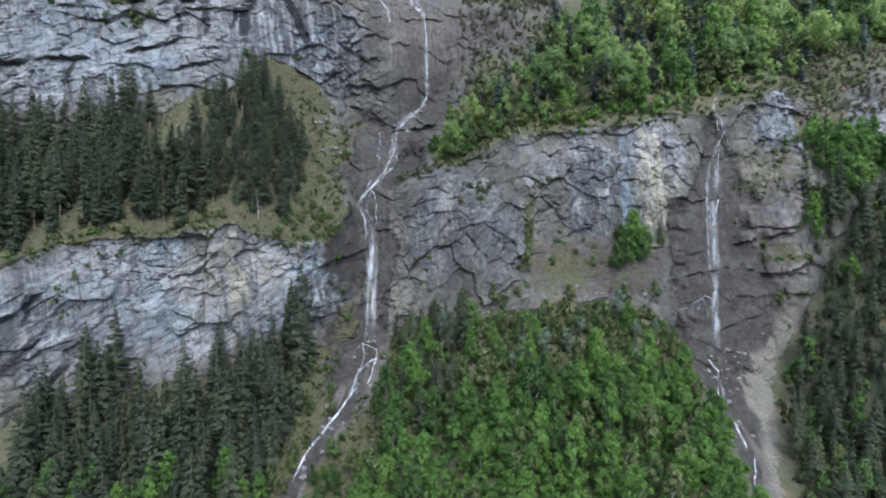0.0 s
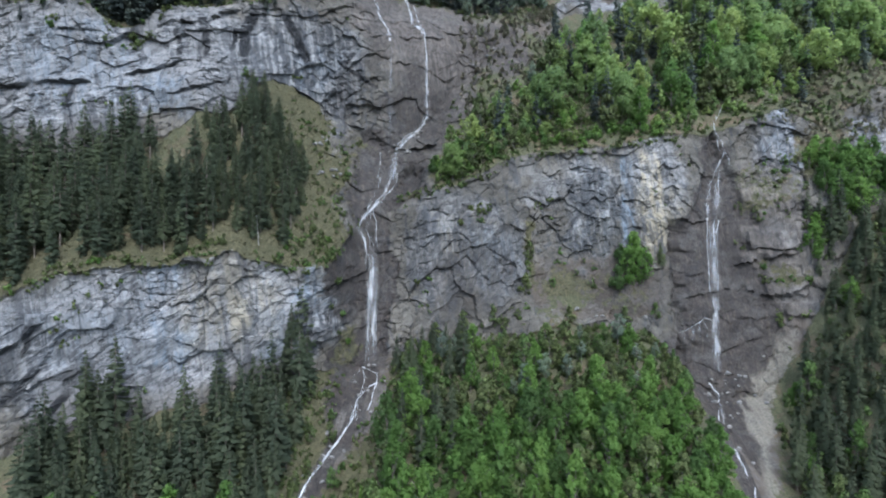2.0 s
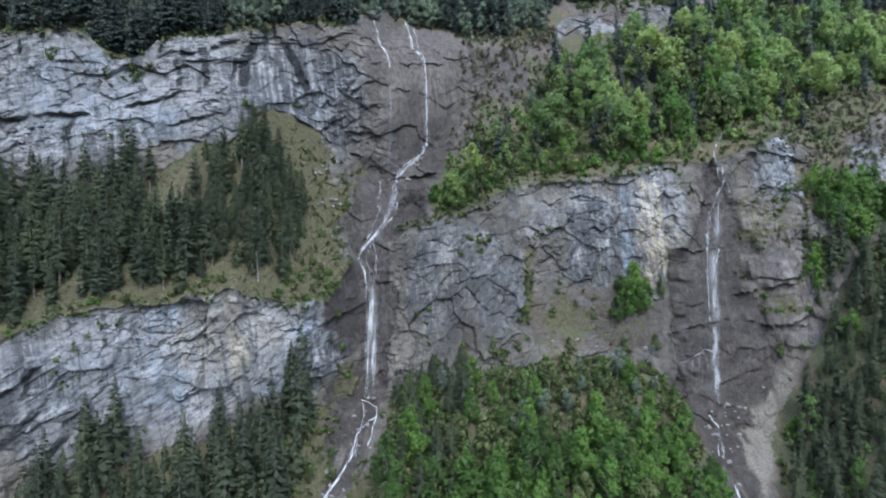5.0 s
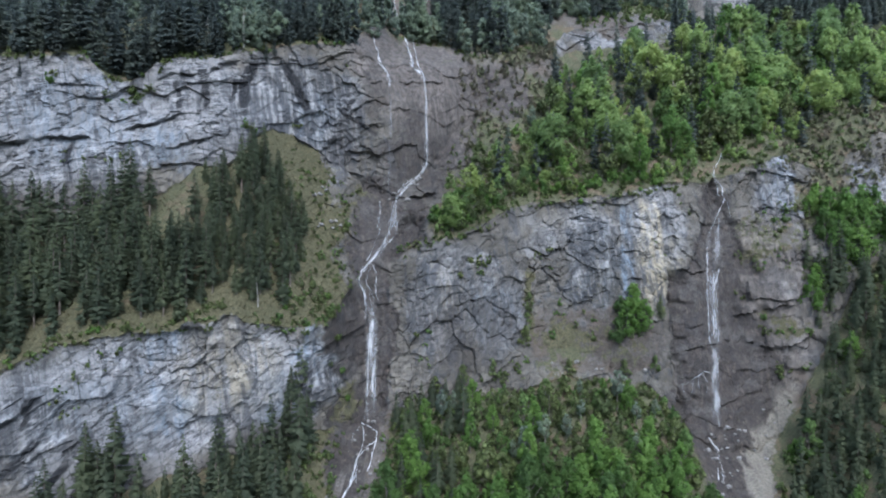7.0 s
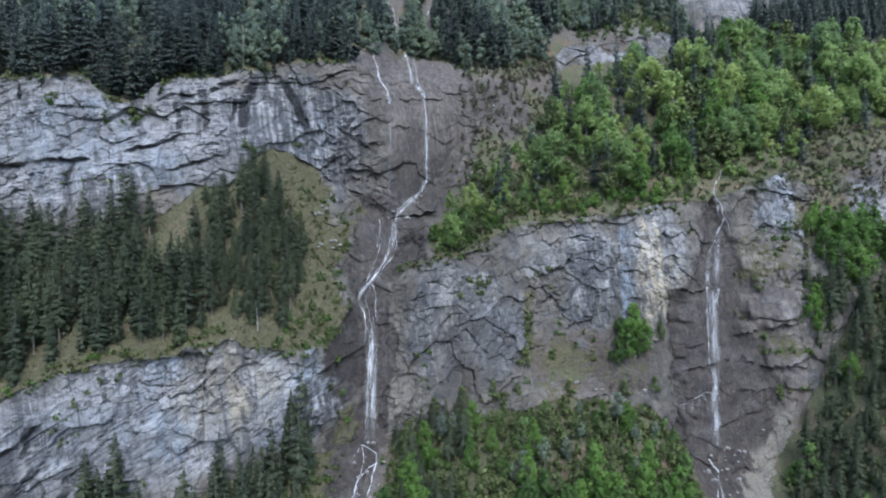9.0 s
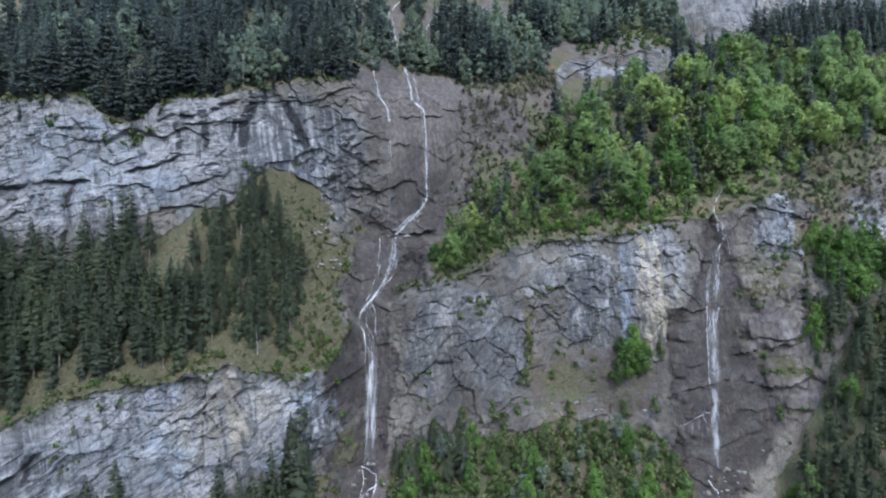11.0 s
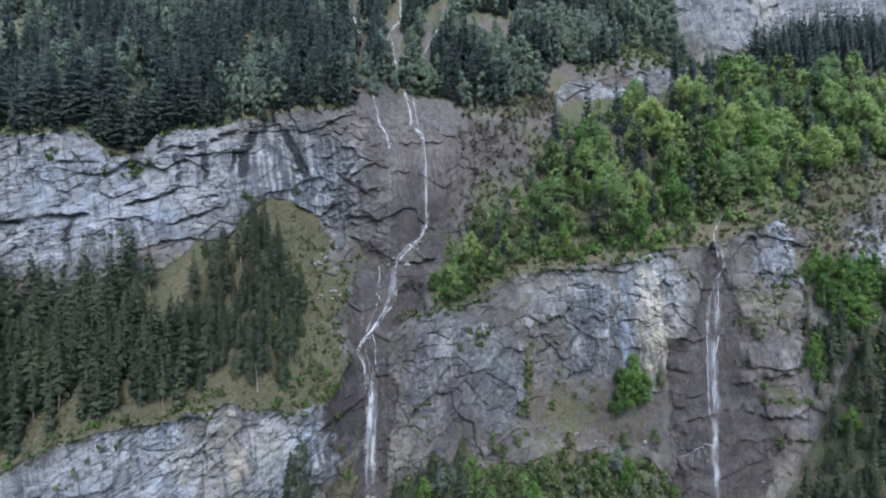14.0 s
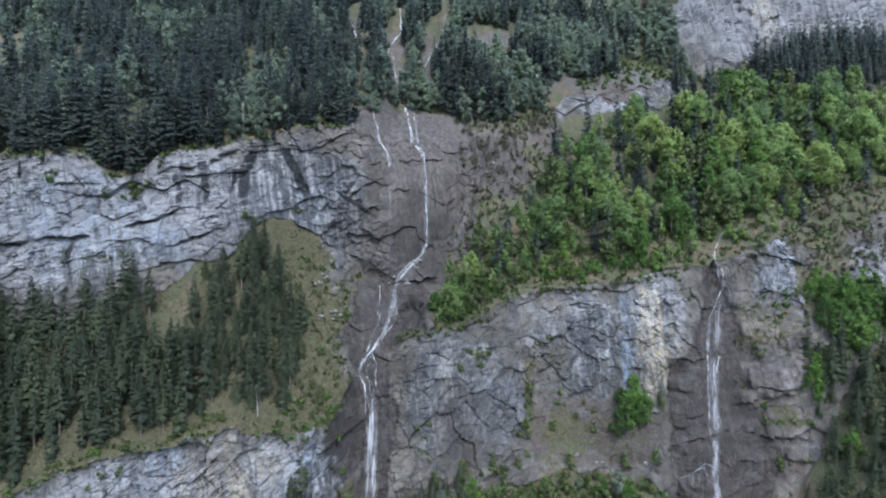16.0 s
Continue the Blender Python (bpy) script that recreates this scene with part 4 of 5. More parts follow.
strand("stream", west, (0.68, 0.68), 0.95, (-24.4, 73.4), (-24.1, 70.1), (-24.9, 68.3), (-24.8, 66.3), (-25.9, 63.7))
strand("stream", west, (0.54, 0.54), 0.85, (-30, 74.4), (-28.9, 71.1), (-29.3, 67.9), (-30.2, 66), (-29.6, 63.6), (-30.5, 61.4))
strand("stream", west, (0.41, 0.41), 0.65, (-30.6, 74.1), (-32.8, 72.2), (-33.5, 69.7), (-32.7, 67.5))
strand("stream", west, (1.08, 1.22), 1, (-30.4, 63.7), (-31.2, 61.6), (-32.4, 59.2), (-33.9, 57.2), (-36, 54.7), (-37.6, 52.8), (-39.8, 50.9), (-41.1, 48.6), (-41.7, 46), (-42.1, 44.6))
strand("stream", west, (0.81, 0.94), 0.95, (-31.2, 64.6), (-30.3, 61.5), (-31.8, 59.8), (-33.2, 57.5), (-35.4, 55.4), (-38, 52.3), (-39.2, 51.4), (-40.7, 48.3), (-41.5, 46.4))
strand("stream", west, (0.54, 0.54), 0.85, (-29.4, 62.9), (-31.4, 60.2), (-33.2, 58.4), (-36.1, 54.3), (-38.3, 51.6), (-40.4, 49.9), (-41.3, 46.9))

thin = fall("thin veil of water down the upper cliff", -30, 236)
strand("cascade", thin, (1.74, 1.89), 1, (-31.6, 235.7), (-29.4, 226.7), (-25.8, 222), (-24.3, 214.4))
strand("veil", thin, (1.0, 1.6), 0.26, (-24.3, 214.4), (-23.5, 197.5), (-23.5, 184.9), wander=0.2)
strand("veil", thin, (1.6, 2.2), 0.2, (-23.4, 187.6), (-24.1, 162.3), wander=0.2)
strand("cascade", thin, (0.87, 0.72), 0.72, (-27.6, 160.8), (-27.2, 155), (-28, 149))

east = fall("tall white waterfall over dark brown rock steps", 121, 170)
strand("cascade", east, (1.45, 1.74), 0.82, (128.4, 184), (123, 177), (120.7, 173.5), (121.5, 169.3))
strand("cascade", east, (1.16, 1.3), 1, (121.5, 170.4), (123.6, 167.3), (123.8, 162.1), (121.8, 157.1), (118.6, 151), (115.8, 146.7))
strand("cascade", east, (0.87, 0.72), 0.72, (122, 169.4), (122.4, 163.2), (123.4, 160.1))
strand("cascade", east, (0.58, 0.58), 0.62, (123.9, 161.6), (125, 157.5), (125.4, 154))
strand("veil", east, (2.0, 3.0), 0.55, (116.3, 147.5), (113.5, 140.5), (111.8, 131.9), wander=0.2)
strand("veil", east, (3.6, 4.6), 0.32, (121.4, 154.3), (119.2, 143), (114.9, 131.8), wander=0.2)
strand("plunge", east, (1.1, 1.1), 0.9, (111.6, 131.9), (110.1, 123.9), (109.4, 112.4), (107.6, 101.5), wander=0.2)
strand("plunge", east, (0.95, 0.9), 0.78, (117.4, 131.3), (113.8, 123.8), (112.8, 113.5), (111.6, 101.2), wander=0.2)
strand("veil", east, (5.4, 5.2), 0.54, (114.2, 131.9), (112, 114.6), (110.2, 100.3), wander=0.2, lift=0.2)
strand("plunge", east, (0.6, 0.6), 0.5, (108.5, 100.5), (106.8, 92.9), (106.3, 80.3), wander=0.2)
strand("plunge", east, (0.7, 1), 0.55, (111.8, 100.3), (109.3, 88.4), (107.8, 80.2), (106.3, 71.6), wander=0.2)
strand("veil", east, (3.8, 3.8), 0.6, (110.2, 100.3), (108.1, 86.4), (106.1, 71.2), wander=0.2, lift=0.2)
strand("cascade", east, (0.72, 0.58), 0.87, (104, 91.7), (100.8, 89), (97.2, 86.7), (94, 85.7))
strand("cascade", east, (0.58, 0.43), 0.82, (104.2, 91.3), (106.8, 90.6), (107.2, 86.9))
strand("cascade", east, (0.58, 0.43), 0.82, (103.3, 90.4), (104.3, 87.1), (104.2, 83.8))
strand("veil", east, (1.2, 0.9), 0.5, (99.2, 88), (98.2, 81.9))
strand("veil", east, (1, 0.8), 0.45, (101.8, 89.1), (101.1, 83.7))
strand("veil", east, (0.9, 0.8), 0.45, (95.8, 86.7), (94.8, 82.2))
strand("stream", east, (0.94, 1.08), 0.95, (101.7, 67.7), (103.5, 65.4), (104.2, 62.3), (101.2, 60.4), (98.4, 57.6))
strand("stream", east, (1.35, 1.62), 1, (102.2, 66.7), (104.8, 63.7), (103, 59.8), (100.3, 57.1))
strand("stream", east, (1.35, 1.62), 1, (98.2, 52.1), (97.7, 50.3), (97.4, 48.3), (96.8, 46.6))
strand("stream", east, (1.08, 1.22), 0.95, (98.1, 51.5), (97.8, 49.7), (97.1, 47.8), (96.5, 45.9))
strand("stream", east, (1.35, 1.62), 1, (96.8, 45.2), (95.2, 43.3), (91.4, 40.6))

brook = fall("small white brook among spruces above the cliff", -60, 330)
strand("stream", brook, (1.8, 1.6), 0.9, (-66, 343), (-64.5, 337), (-57, 315.4), (-50.3, 298.8))
strand("stream", brook, (1.2, 1.2), 0.8, (-40.5, 268), (-37.1, 255.9), (-34.5, 244.6), (-31.8, 235.9))
brook = fall("winding white brook down the wooded slope", -30, 330)
strand("stream", brook, (1.8, 1.8), 0.95, (-30, 343), (-26.8, 314.4), (-32.3, 299.5), (-33.4, 287.2), (-30.3, 279.2))
strand("stream", brook, (1.0, 1.0), 0.7, (-31, 296), (-28.5, 284), (-27, 276))
strand("stream", brook, (1.2, 1.4), 0.8, (-27, 275), (-24.4, 264.8), (-20.2, 252.3))
brook = fall("forked white brook beside a bare earth patch", 0, 320)
strand("stream", brook, (1.3, 1.2), 0.8, (1.5, 338), (0.8, 326), (-1.7, 309.7), (-6.9, 297), (-11.6, 280.7), (-15.4, 263.8))


# ---- trees ----
def tube(verts, faces, path, radii, sides=6):
    base = len(verts)
    for p, r in zip(path, radii):
        for k in range(sides):
            a = 2 * math.pi * k / sides
            verts.append((p[0] + r * math.cos(a), p[1] + r * math.sin(a), p[2]))
    for i in range(len(path) - 1):
        for k in range(sides):
            a, b = base + i * sides, base + (i + 1) * sides
            faces.append((a + k, a + (k + 1) % sides, b + (k + 1) % sides, b + k))


def spruce_crown(rng, H, R, low, whorls, per, twigs, full=1.0):
    """Drooping branches in whorls, each a folded spray with hanging twigs."""
    verts, faces, looks = [], [], []
    for i in range(whorls):
        f = i / (whorls - 1)
        h = H * (low + (0.995 - low) * f ** 0.95)
        reach = R * (1 - f) ** 0.78 * (0.55 + 0.45 * min(1, f * 5)) + 0.12
        for k in range(max(4, int(per * (1 - 0.45 * f)))):
            az = rng.uniform(0, 2 * math.pi)
            L = reach * rng.uniform(0.6, 1.2)
            hh = h + rng.uniform(-0.7, 0.7) * (1 - 0.6 * f)
            cx, sx = math.cos(az), math.sin(az)
            sag = rng.uniform(0.22, 0.5) * (1 - 0.75 * f)
            w = (0.17 * L + 0.14) * full
            b = len(verts)
            mid, tip = L * 0.6, L
            verts += [(0, 0, hh), (cx * mid - sx * w, sx * mid + cx * w, hh - sag * mid - 0.8 * w), (cx * tip, sx * tip, hh - sag * tip * 0.85),
                      (cx * mid + sx * w, sx * mid - cx * w, hh - sag * mid - 0.8 * w)]
            faces += [(b, b + 1, b + 2), (b, b + 2, b + 3)]
            looks += [(cx + 0.35 * sx * k, sx - 0.35 * cx * k, 0.55 + 0.3 * f) for k in (0, -1, 0, 1)]
            for q in range(twigs):
                d = L * rng.uniform(0.3, 0.95)
                side = rng.choice((-1, 1)) * w * rng.uniform(0.6, 1.5)
                z = hh - sag * d
                b = len(verts)
                drop = rng.uniform(0.35, 0.95) * (1 - 0.5 * f)
                verts += [(cx * d, sx * d, z), (cx * (d + 0.2) - sx * side, sx * (d + 0.2) + cx * side, z - 0.25 * drop),
                          (cx * (d - 0.1) - sx * side * 0.5, sx * (d - 0.1) + cx * side * 0.5, z - drop)]
                faces.append((b, b + 1, b + 2))
                looks += [(cx, sx, 0.45 + 0.3 * f)] * 3
    return verts, faces, looks


def make_spruce(seed, H, R, low):
    rng = random.Random(seed)
    root = tagged(new("spruce_tree"), category="tree")
    verts, faces = [], []
    lean = rng.uniform(-0.2, 0.2)
    tube(verts, faces, [(lean * t * t, 0, H * t - 1.2 * (1 - t)) for t in (0, 0.3, 0.6, 0.97)], [0.017 * H, 0.013 * H, 0.008 * H, 0.02])
    for i in range(10):
        h, a = H * rng.uniform(0.08, low + 0.1), rng.uniform(0, 6.28)
        L = rng.uniform(0.5, 1.6)
        b = len(verts)
        verts += [(0, 0, h), (L * math.cos(a), L * math.sin(a), h - 0.3 * L), (0, 0, h - 0.09)]
        faces.append((b, b + 1, b + 2))
    part("trunk", mesh_of("trunk", verts, faces, SPRUCE_BARK), root)
    part("crown", foliage("crown", *spruce_crown(rng, H, R, low, 27, 10, 5), NEEDLES), root)
    return root


def leaf_cloud(rng, H, R, low, lobes, leaves, size):
    """An upright crown: a loose tapering body of leaves, and sprays of unequal size that stand out of it, with gaps."""
    verts, faces, looks = [], [], []
    spans = []
    phase, skew = rng.uniform(0, 6.28), rng.uniform(0.1, 0.3)

    def reach(h, a):
        base = min(1.0, 0.45 + 1.9 * h) * (1 - max(0.0, h - 0.3) / 0.74) ** 0.72
        return R * max(0.04, base) * (1 + skew * math.sin(a + phase + 3 * h) + 0.16 * math.sin(3 * a + 9 * h + phase))

    for i in range(lobes):
        h, a = rng.uniform(0.02, 1.0) ** 0.9, rng.uniform(0, 2 * math.pi)
        d = reach(h, a) * math.sqrt(rng.uniform(0.15, 1.0)) * 0.9
        spans.append((d * math.cos(a), d * math.sin(a), H * (low + (1 - low) * h * 0.96), R * rng.uniform(0.14, 0.36) * (1.1 - 0.5 * h)))
    for cx, cy, cz, r in spans:
        for k in range(int(leaves * (r / R / 0.26) ** 1.6) + 2):
            n = Vector((rng.gauss(0, 1), rng.gauss(0, 1), rng.gauss(0.2, 0.95))).normalized()
            p = Vector((cx, cy, cz)) + Vector((n.x, n.y, n.z * 1.1)) * r * rng.uniform(0.3, 1.45)
            out = Vector((p.x, p.y, (p.z - H * (low + 0.35 * (1 - low))) * 0.6))
            look_out = n * 0.62 + out.normalized() * 0.4 + Vector((rng.gauss(0, 0.12), rng.gauss(0, 0.12), 0.28))
            n = (n * 0.6 + Vector((rng.gauss(0, 0.42), rng.gauss(0, 0.42), rng.gauss(0.4, 0.4)))).normalized()
            t = n.orthogonal().normalized()
            t.rotate(Matrix.Rotation(rng.uniform(0, 6.28), 3, n))
            b = n.cross(t)
            s = size * rng.uniform(0.6, 1.35)
            i0 = len(verts)
            verts += [tuple(p + t * s), tuple(p - t * s * 0.6 + b * s * 0.8), tuple(p - t * s * 0.6 - b * s * 0.8)]
            faces.append((i0, i0 + 1, i0 + 2))
            looks += [tuple(look_out)] * 3
    return verts, faces, looks


def make_broadleaf(seed, H, R, low, lobes, leaves, size, leafage, name="broadleaf_tree", category="tree"):
    rng = random.Random(seed)
    root = tagged(new(name), category=category)
    verts, faces = [], []
    bend = rng.uniform(-0.6, 0.6)
    if category == "tree":
        tube(verts, faces, [(bend * t * t, 0.3 * bend * t, H * 0.8 * t - 1.2 * (1 - t)) for t in (0, 0.3, 0.65, 1)], [0.018 * H, 0.014 * H, 0.009 * H, 0.03])
    for i in range(6):
        a, h = rng.uniform(0, 6.28), H * rng.uniform(low * 0.7, 0.6) if category == "tree" else -0.3
        L = R * rng.uniform(0.5, 0.85)
        tube(verts, faces, [(0, 0, h), (0.5 * L * math.cos(a), 0.5 * L * math.sin(a), h + 0.12 * H), (L * math.cos(a), L * math.sin(a), h + 0.26 * H)], [0.008 * H, 0.006 * H, 0.02], 4)
    part("trunk" if category == "tree" else "stems", mesh_of("trunk", verts, faces, PALE_BARK), root)
    part("crown", foliage("crown", *leaf_cloud(rng, H, R, low, lobes, leaves, size), leafage), root)
    return root


SPRUCES = [(11, 25, 4.8, 0.10), (12, 22, 4.3, 0.14), (13, 27, 4.9, 0.18), (14, 19, 4.1, 0.06), (15, 23, 3.8, 0.28), (16, 15, 3.6, 0.05)]
BROADLEAVES = [(21, 16, 4.8, 0.12), (22, 14, 5.2, 0.08), (23, 18, 4.6, 0.16), (24, 12, 4.2, 0.06), (25, 18, 3.8, 0.10)]
OPENING = [(31, 14, 4.4, 0.2), (32, 12, 4.2, 0.15), (33, 16, 4.4, 0.22)]
BUSHES = [(41, 3.2, 2.2, 0.0), (42, 2.4, 2.0, 0.0), (43, 4.2, 2.4, 0.0)]
MODELS = {
    "spruce": [lambda s=s: make_spruce(*s) for s in SPRUCES],
    "leafy": [lambda s=s: make_broadleaf(*s, 44, 54, 0.46, LEAVES) for s in BROADLEAVES],
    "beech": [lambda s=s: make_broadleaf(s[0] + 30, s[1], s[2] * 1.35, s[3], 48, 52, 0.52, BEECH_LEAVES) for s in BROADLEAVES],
    "tall_opening": [lambda s=s: make_broadleaf(s[0] + 5, s[1] * 1.1, s[2] * 0.7, s[3] + 0.15, 20, 60, 0.44, HAZED_LEAVES, "young_tree") for s in OPENING],
    "opening": [lambda s=s: make_broadleaf(*s, 24, 70, 0.46, DULL_LEAVES, "young_tree") for s in OPENING],
    "bush": [lambda s=s: make_broadleaf(*s, 10, 50, 0.34, LEAVES, "bush", "bush") for s in BUSHES],
    "dull_bush": [lambda s=s: make_broadleaf(*s, 10, 44, 0.34, DULL_LEAVES, "bush", "bush") for s in BUSHES],
}
READY = {k: [None] * len(v) for k, v in MODELS.items()}


def set_tree(kind, which, place, turn, size, label, group):
    """Stand one tree of a kind at a place."""
    m = Matrix.LocRotScale(place, Euler((0, 0, turn)), Vector((size, size, size)))
    first = READY[kind][which]
    if first is None:
        first = MODELS[kind][which]()
        READY[kind][which] = first
        first.matrix_basis = pose(*place, 0, 0, math.degrees(turn))
        return tagged(first, label, group=group)
    return tagged(copy_thing(first, m), label, group=group)


TAKEN = []


def near_water(x, z):
    """True on the beds of the streams and falls, where nothing grows."""
    for lo, hi, x0, x1, half in ((36, 60, -44, -31, 3.2), (60, 80, -30, -28, 7), (76, 170, -29, -24, 7), (160, 230, -22, -9, 12), (228, 249, -32, -14, 14),
                                 (36, 58, 92, 98, 4.5), (56, 75, 98, 106, 9), (75, 172, 106, 121, 9), (172, 186, 121, 128, 2),
                                 (263, 300, -22, -31, 5), (284, 345, -31, -28, 6.0), (263, 300, -13, -6, 4.5), (285, 340, -8, 2, 5.5), (278, 345, -44, -66, 5)):
        if lo <= z <= hi and abs(x - (x0 + (x1 - x0) * (z - lo) / (hi - lo))) < half:
            return True
    return (x - 27) ** 2 / 340 + (z - 308) ** 2 / 300 < 1 or 40 < z < 78 and 92 + (z - 45) * 0.6 < x < 112 + (min(z, 72) - 45) * 1.0


def sites(seed, segment, x0, x1, v0, v1, count, gap, wanted=None):
    """Places on a stretch of the mountain, kept apart from those already taken."""
    rng = random.Random(seed)
    found, tries = [], 0
    while len(found) < count and tries < count * 60:
        tries += 1
        x, v = rng.uniform(x0, x1), rng.uniform(v0, v1)
        r = int(SEAMS[segment] + v * STEPS[segment])
        c = min(len(XS) - 1, int(np.searchsorted(XS, x)))
        p = Vector(GRID[r, c])
        if abs(p.x) > 0.79 * p.y + 14 or near_water(p.x, p.z) or (wanted and not wanted(p.x, p.z, v)):
            continue
        if any((p - q).length_squared < gap * gap for q in TAKEN):
            continue
        TAKEN.append(p)
        found.append(p)
    return found


def stand(seed, kinds, places, label, group, lo=0.8, hi=1.15, models=None):
    rng = random.Random(seed)
    for p in places:
        kind = rng.choice(kinds)
        which = rng.choice(models) if models else rng.randrange(len(MODELS[kind]))
        set_tree(kind, which, p - Vector((0, 0, 0.3)), rng.uniform(0, 6.28), rng.uniform(lo, hi), label, group)


# spruces of the west ledge, of the slope below, of the east side and along the upper lip
stand(14, ["spruce"], sites(118, 2, -170, -108, 0.66, 0.96, 20, 4.2), "tall spruce close under the upper cliff", "spruces on the ledge", 0.95, 1.15, [0, 1, 2, 4])
stand(1, ["spruce"], sites(101, 2, -172, -80, 0.08, 0.85, 76, 4.2, lambda x, z, v: x < -106 or v < 0.62), "tall dark green spruce on the grassy cliff ledge", "spruces on the ledge", 0.6, 1.02)
stand(2, ["spruce"], sites(102, 2, -90, -52, 0.05, 0.93, 50, 3.2, lambda x, z, v: (v < 0.45 and x < -54) or -86 < x < -62 and v < 0.72 or -81 < x < -68 and v < 0.84), "dark spruce on a steep grass rib", "spruces on the ledge", 0.5, 1.0)
stand(19, ["spruce"], sites(134, 2, -98, -54, 0.08, 0.52, 24, 3.2), "young dark spruce low on the grassy ledge", "spruces on the ledge", 0.5, 0.9)
stand(8, ["leafy", "opening"], sites(113, 0, -130, -42, 0.40, 0.56, 22, 3.5), "light green broadleaved tree among dark spruces", "trees among the spruces", 0.6, 0.95)
stand(3, ["spruce"], sites(103, 0, -175, -46, 0.42, 0.95, 88, 3.9, lambda x, z, v: x > -114 or v < 0.62), "tall dark spruce below the pale cliff", "spruces at the cliff's foot", 0.5, 1.12)
stand(28, ["leafy"], sites(141, 0, -112, -46, 0.46, 0.66, 14, 3.0), "fresh green broadleaved tree among dark spruces", "trees among the spruces", 0.7, 1.05)
stand(9, ["opening", "leafy"], sites(114, 0, 110, 200, 0.42, 0.95, 24, 3, lambda x, z, v: x > 114 + (min(z, 72) - 45) * 1.0) + sites(115, 1, 150, 215, 0.2, 0.98, 10, 4, lambda x, z, v: z < 158), "broadleaved tree on the rocky east side", "trees on the east side", 0.65, 1.05)
stand(4, ["spruce"], sites(104, 0, 106, 215, 0.42, 0.98, 52, 4.2, lambda x, z, v: x > 114 + (min(z, 72) - 45) * 1.0) + sites(105, 1, 158, 230, 0.1, 0.9, 10, 5, lambda x, z, v: z < 130), "dark spruce beside the rocky gully", "spruces by the gully", 0.7, 1.0)
stand(17, ["spruce"], sites(133, 0, -113, -98, 0.72, 0.99, 9, 3.2), "tall dark spruce close under the pale cliff", "spruces at the cliff's foot", 0.9, 1.15, [0, 1, 2, 4])
stand(18, ["spruce"], sites(132, 0, -18, 8, 0.5, 0.95, 14, 2.8), "dark spruce at the edge of the leafy wood", "spruces beside the wood", 0.6, 0.95)
# broadleaved woods: below the grey cliff and on the slope above it
wood = sites(111, 0, -22, 104, 0.40, 0.97, 140, 3.9, lambda x, z, v: x < 85 + 0.04 * (z - 40) and x > -21 + 0.2 * (z - 40))
stand(6, ["leafy", "leafy", "leafy", "opening"], [p for p in wood if p.z < 65], "spring-green broadleaved tree in a dense wood", "trees of the lower wood", 0.8, 1.2)
stand(16, ["leafy", "opening", "tall_opening"], [p for p in wood if p.z >= 65], "slender half-leafed tree at the wood's upper edge", "trees of the lower wood", 0.5, 0.95)
rng = random.Random(8)
SCRUBBY = lambda x, z: x > 172 and z < 206 or x > 150 and z < 187
slope = sites(112, 2, -4, 240, 0.02, 0.86, 92, 6.2, lambda x, z, v: not SCRUBBY(x, z) and v < max(0.3 + 0.006 * x, 0.6 + (x - 49) * 0.017) and not (58 < x < 128 and v > 0.5 and rng.random() < 0.5))
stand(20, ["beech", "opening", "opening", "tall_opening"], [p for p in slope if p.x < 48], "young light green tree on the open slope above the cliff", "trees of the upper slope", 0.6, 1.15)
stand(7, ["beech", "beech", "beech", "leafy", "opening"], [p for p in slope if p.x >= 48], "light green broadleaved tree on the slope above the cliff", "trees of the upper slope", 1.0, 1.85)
stand(29, ["opening", "opening", "beech", "leafy"], sites(142, 2, 0, 62, 0.03, 0.42, 34, 3.4, lambda x, z, v: v < 0.16 + 0.006 * x), "young yellow-green tree on the open slope above the cliff", "trees of the upper slope", 0.4, 0.8)
stand(11, ["leafy", "opening"], sites(117, 0, -56, -22, 0.42, 0.62, 16, 3.0), "light green young tree on the stream bank", "trees by the stream", 0.3, 0.6)
stand(10, ["opening"], sites(116, 0, -48, -30, 0.45, 0.9, 14, 3.5) + sites(131, 0, -14, 90, 0.72, 0.98, 26, 3.2), "young half-leafed tree on the stony bank", "trees by the stream", 0.3, 0.55)


def on_face(kind, which, x, z, size, label, group):
    p = face_point(x, z)
    set_tree(kind, which, p + Vector((0, 0.4, -0.3)), x * 1.7, size, label, group)


# trees and bushes that cling to the cliffs
for which, x, z, size in ((0, 74, 104, 1.05), (1, 81, 106, 1.0), (3, 77, 112, 1.2), (3, 70, 102, 0.9), (1, 72, 110, 0.8)):
    on_face("leafy", which, x, z, size, "bright green tree rooted on a cliff ledge", "trees on the cliff")
for which, x, z, size in ((2, 171, 142, 1.2), (0, 178, 138, 1.4), (1, 167, 138, 1.2), (4, 184, 144, 1.3), (1, 174, 134, 1.3), (0, 161, 142, 1.0), (1, 181, 150, 1.3), (3, 190, 142, 1.4), (0, 165, 149, 1.1), (1, 173, 150, 1.2)):
    on_face("leafy", which, x, z, size, "green tree in a clump on the cliff's shoulder", "trees on the cliff")
for which, x, z, size in ((0, 33, 99, 0.75), (1, 34, 106, 0.7), (2, 35, 113, 0.6), (0, 72, 88, 0.6), (1, 88, 113, 0.5), (0, 20, 87, 0.7), (2, 8, 84, 0.7), (1, -3, 82, 0.7), (0, 50, 89, 0.55), (2, 84, 90, 0.5)):
    on_face("opening", which, x, z, size, "thin young tree in a cleft of the cliff", "trees on the cliff")
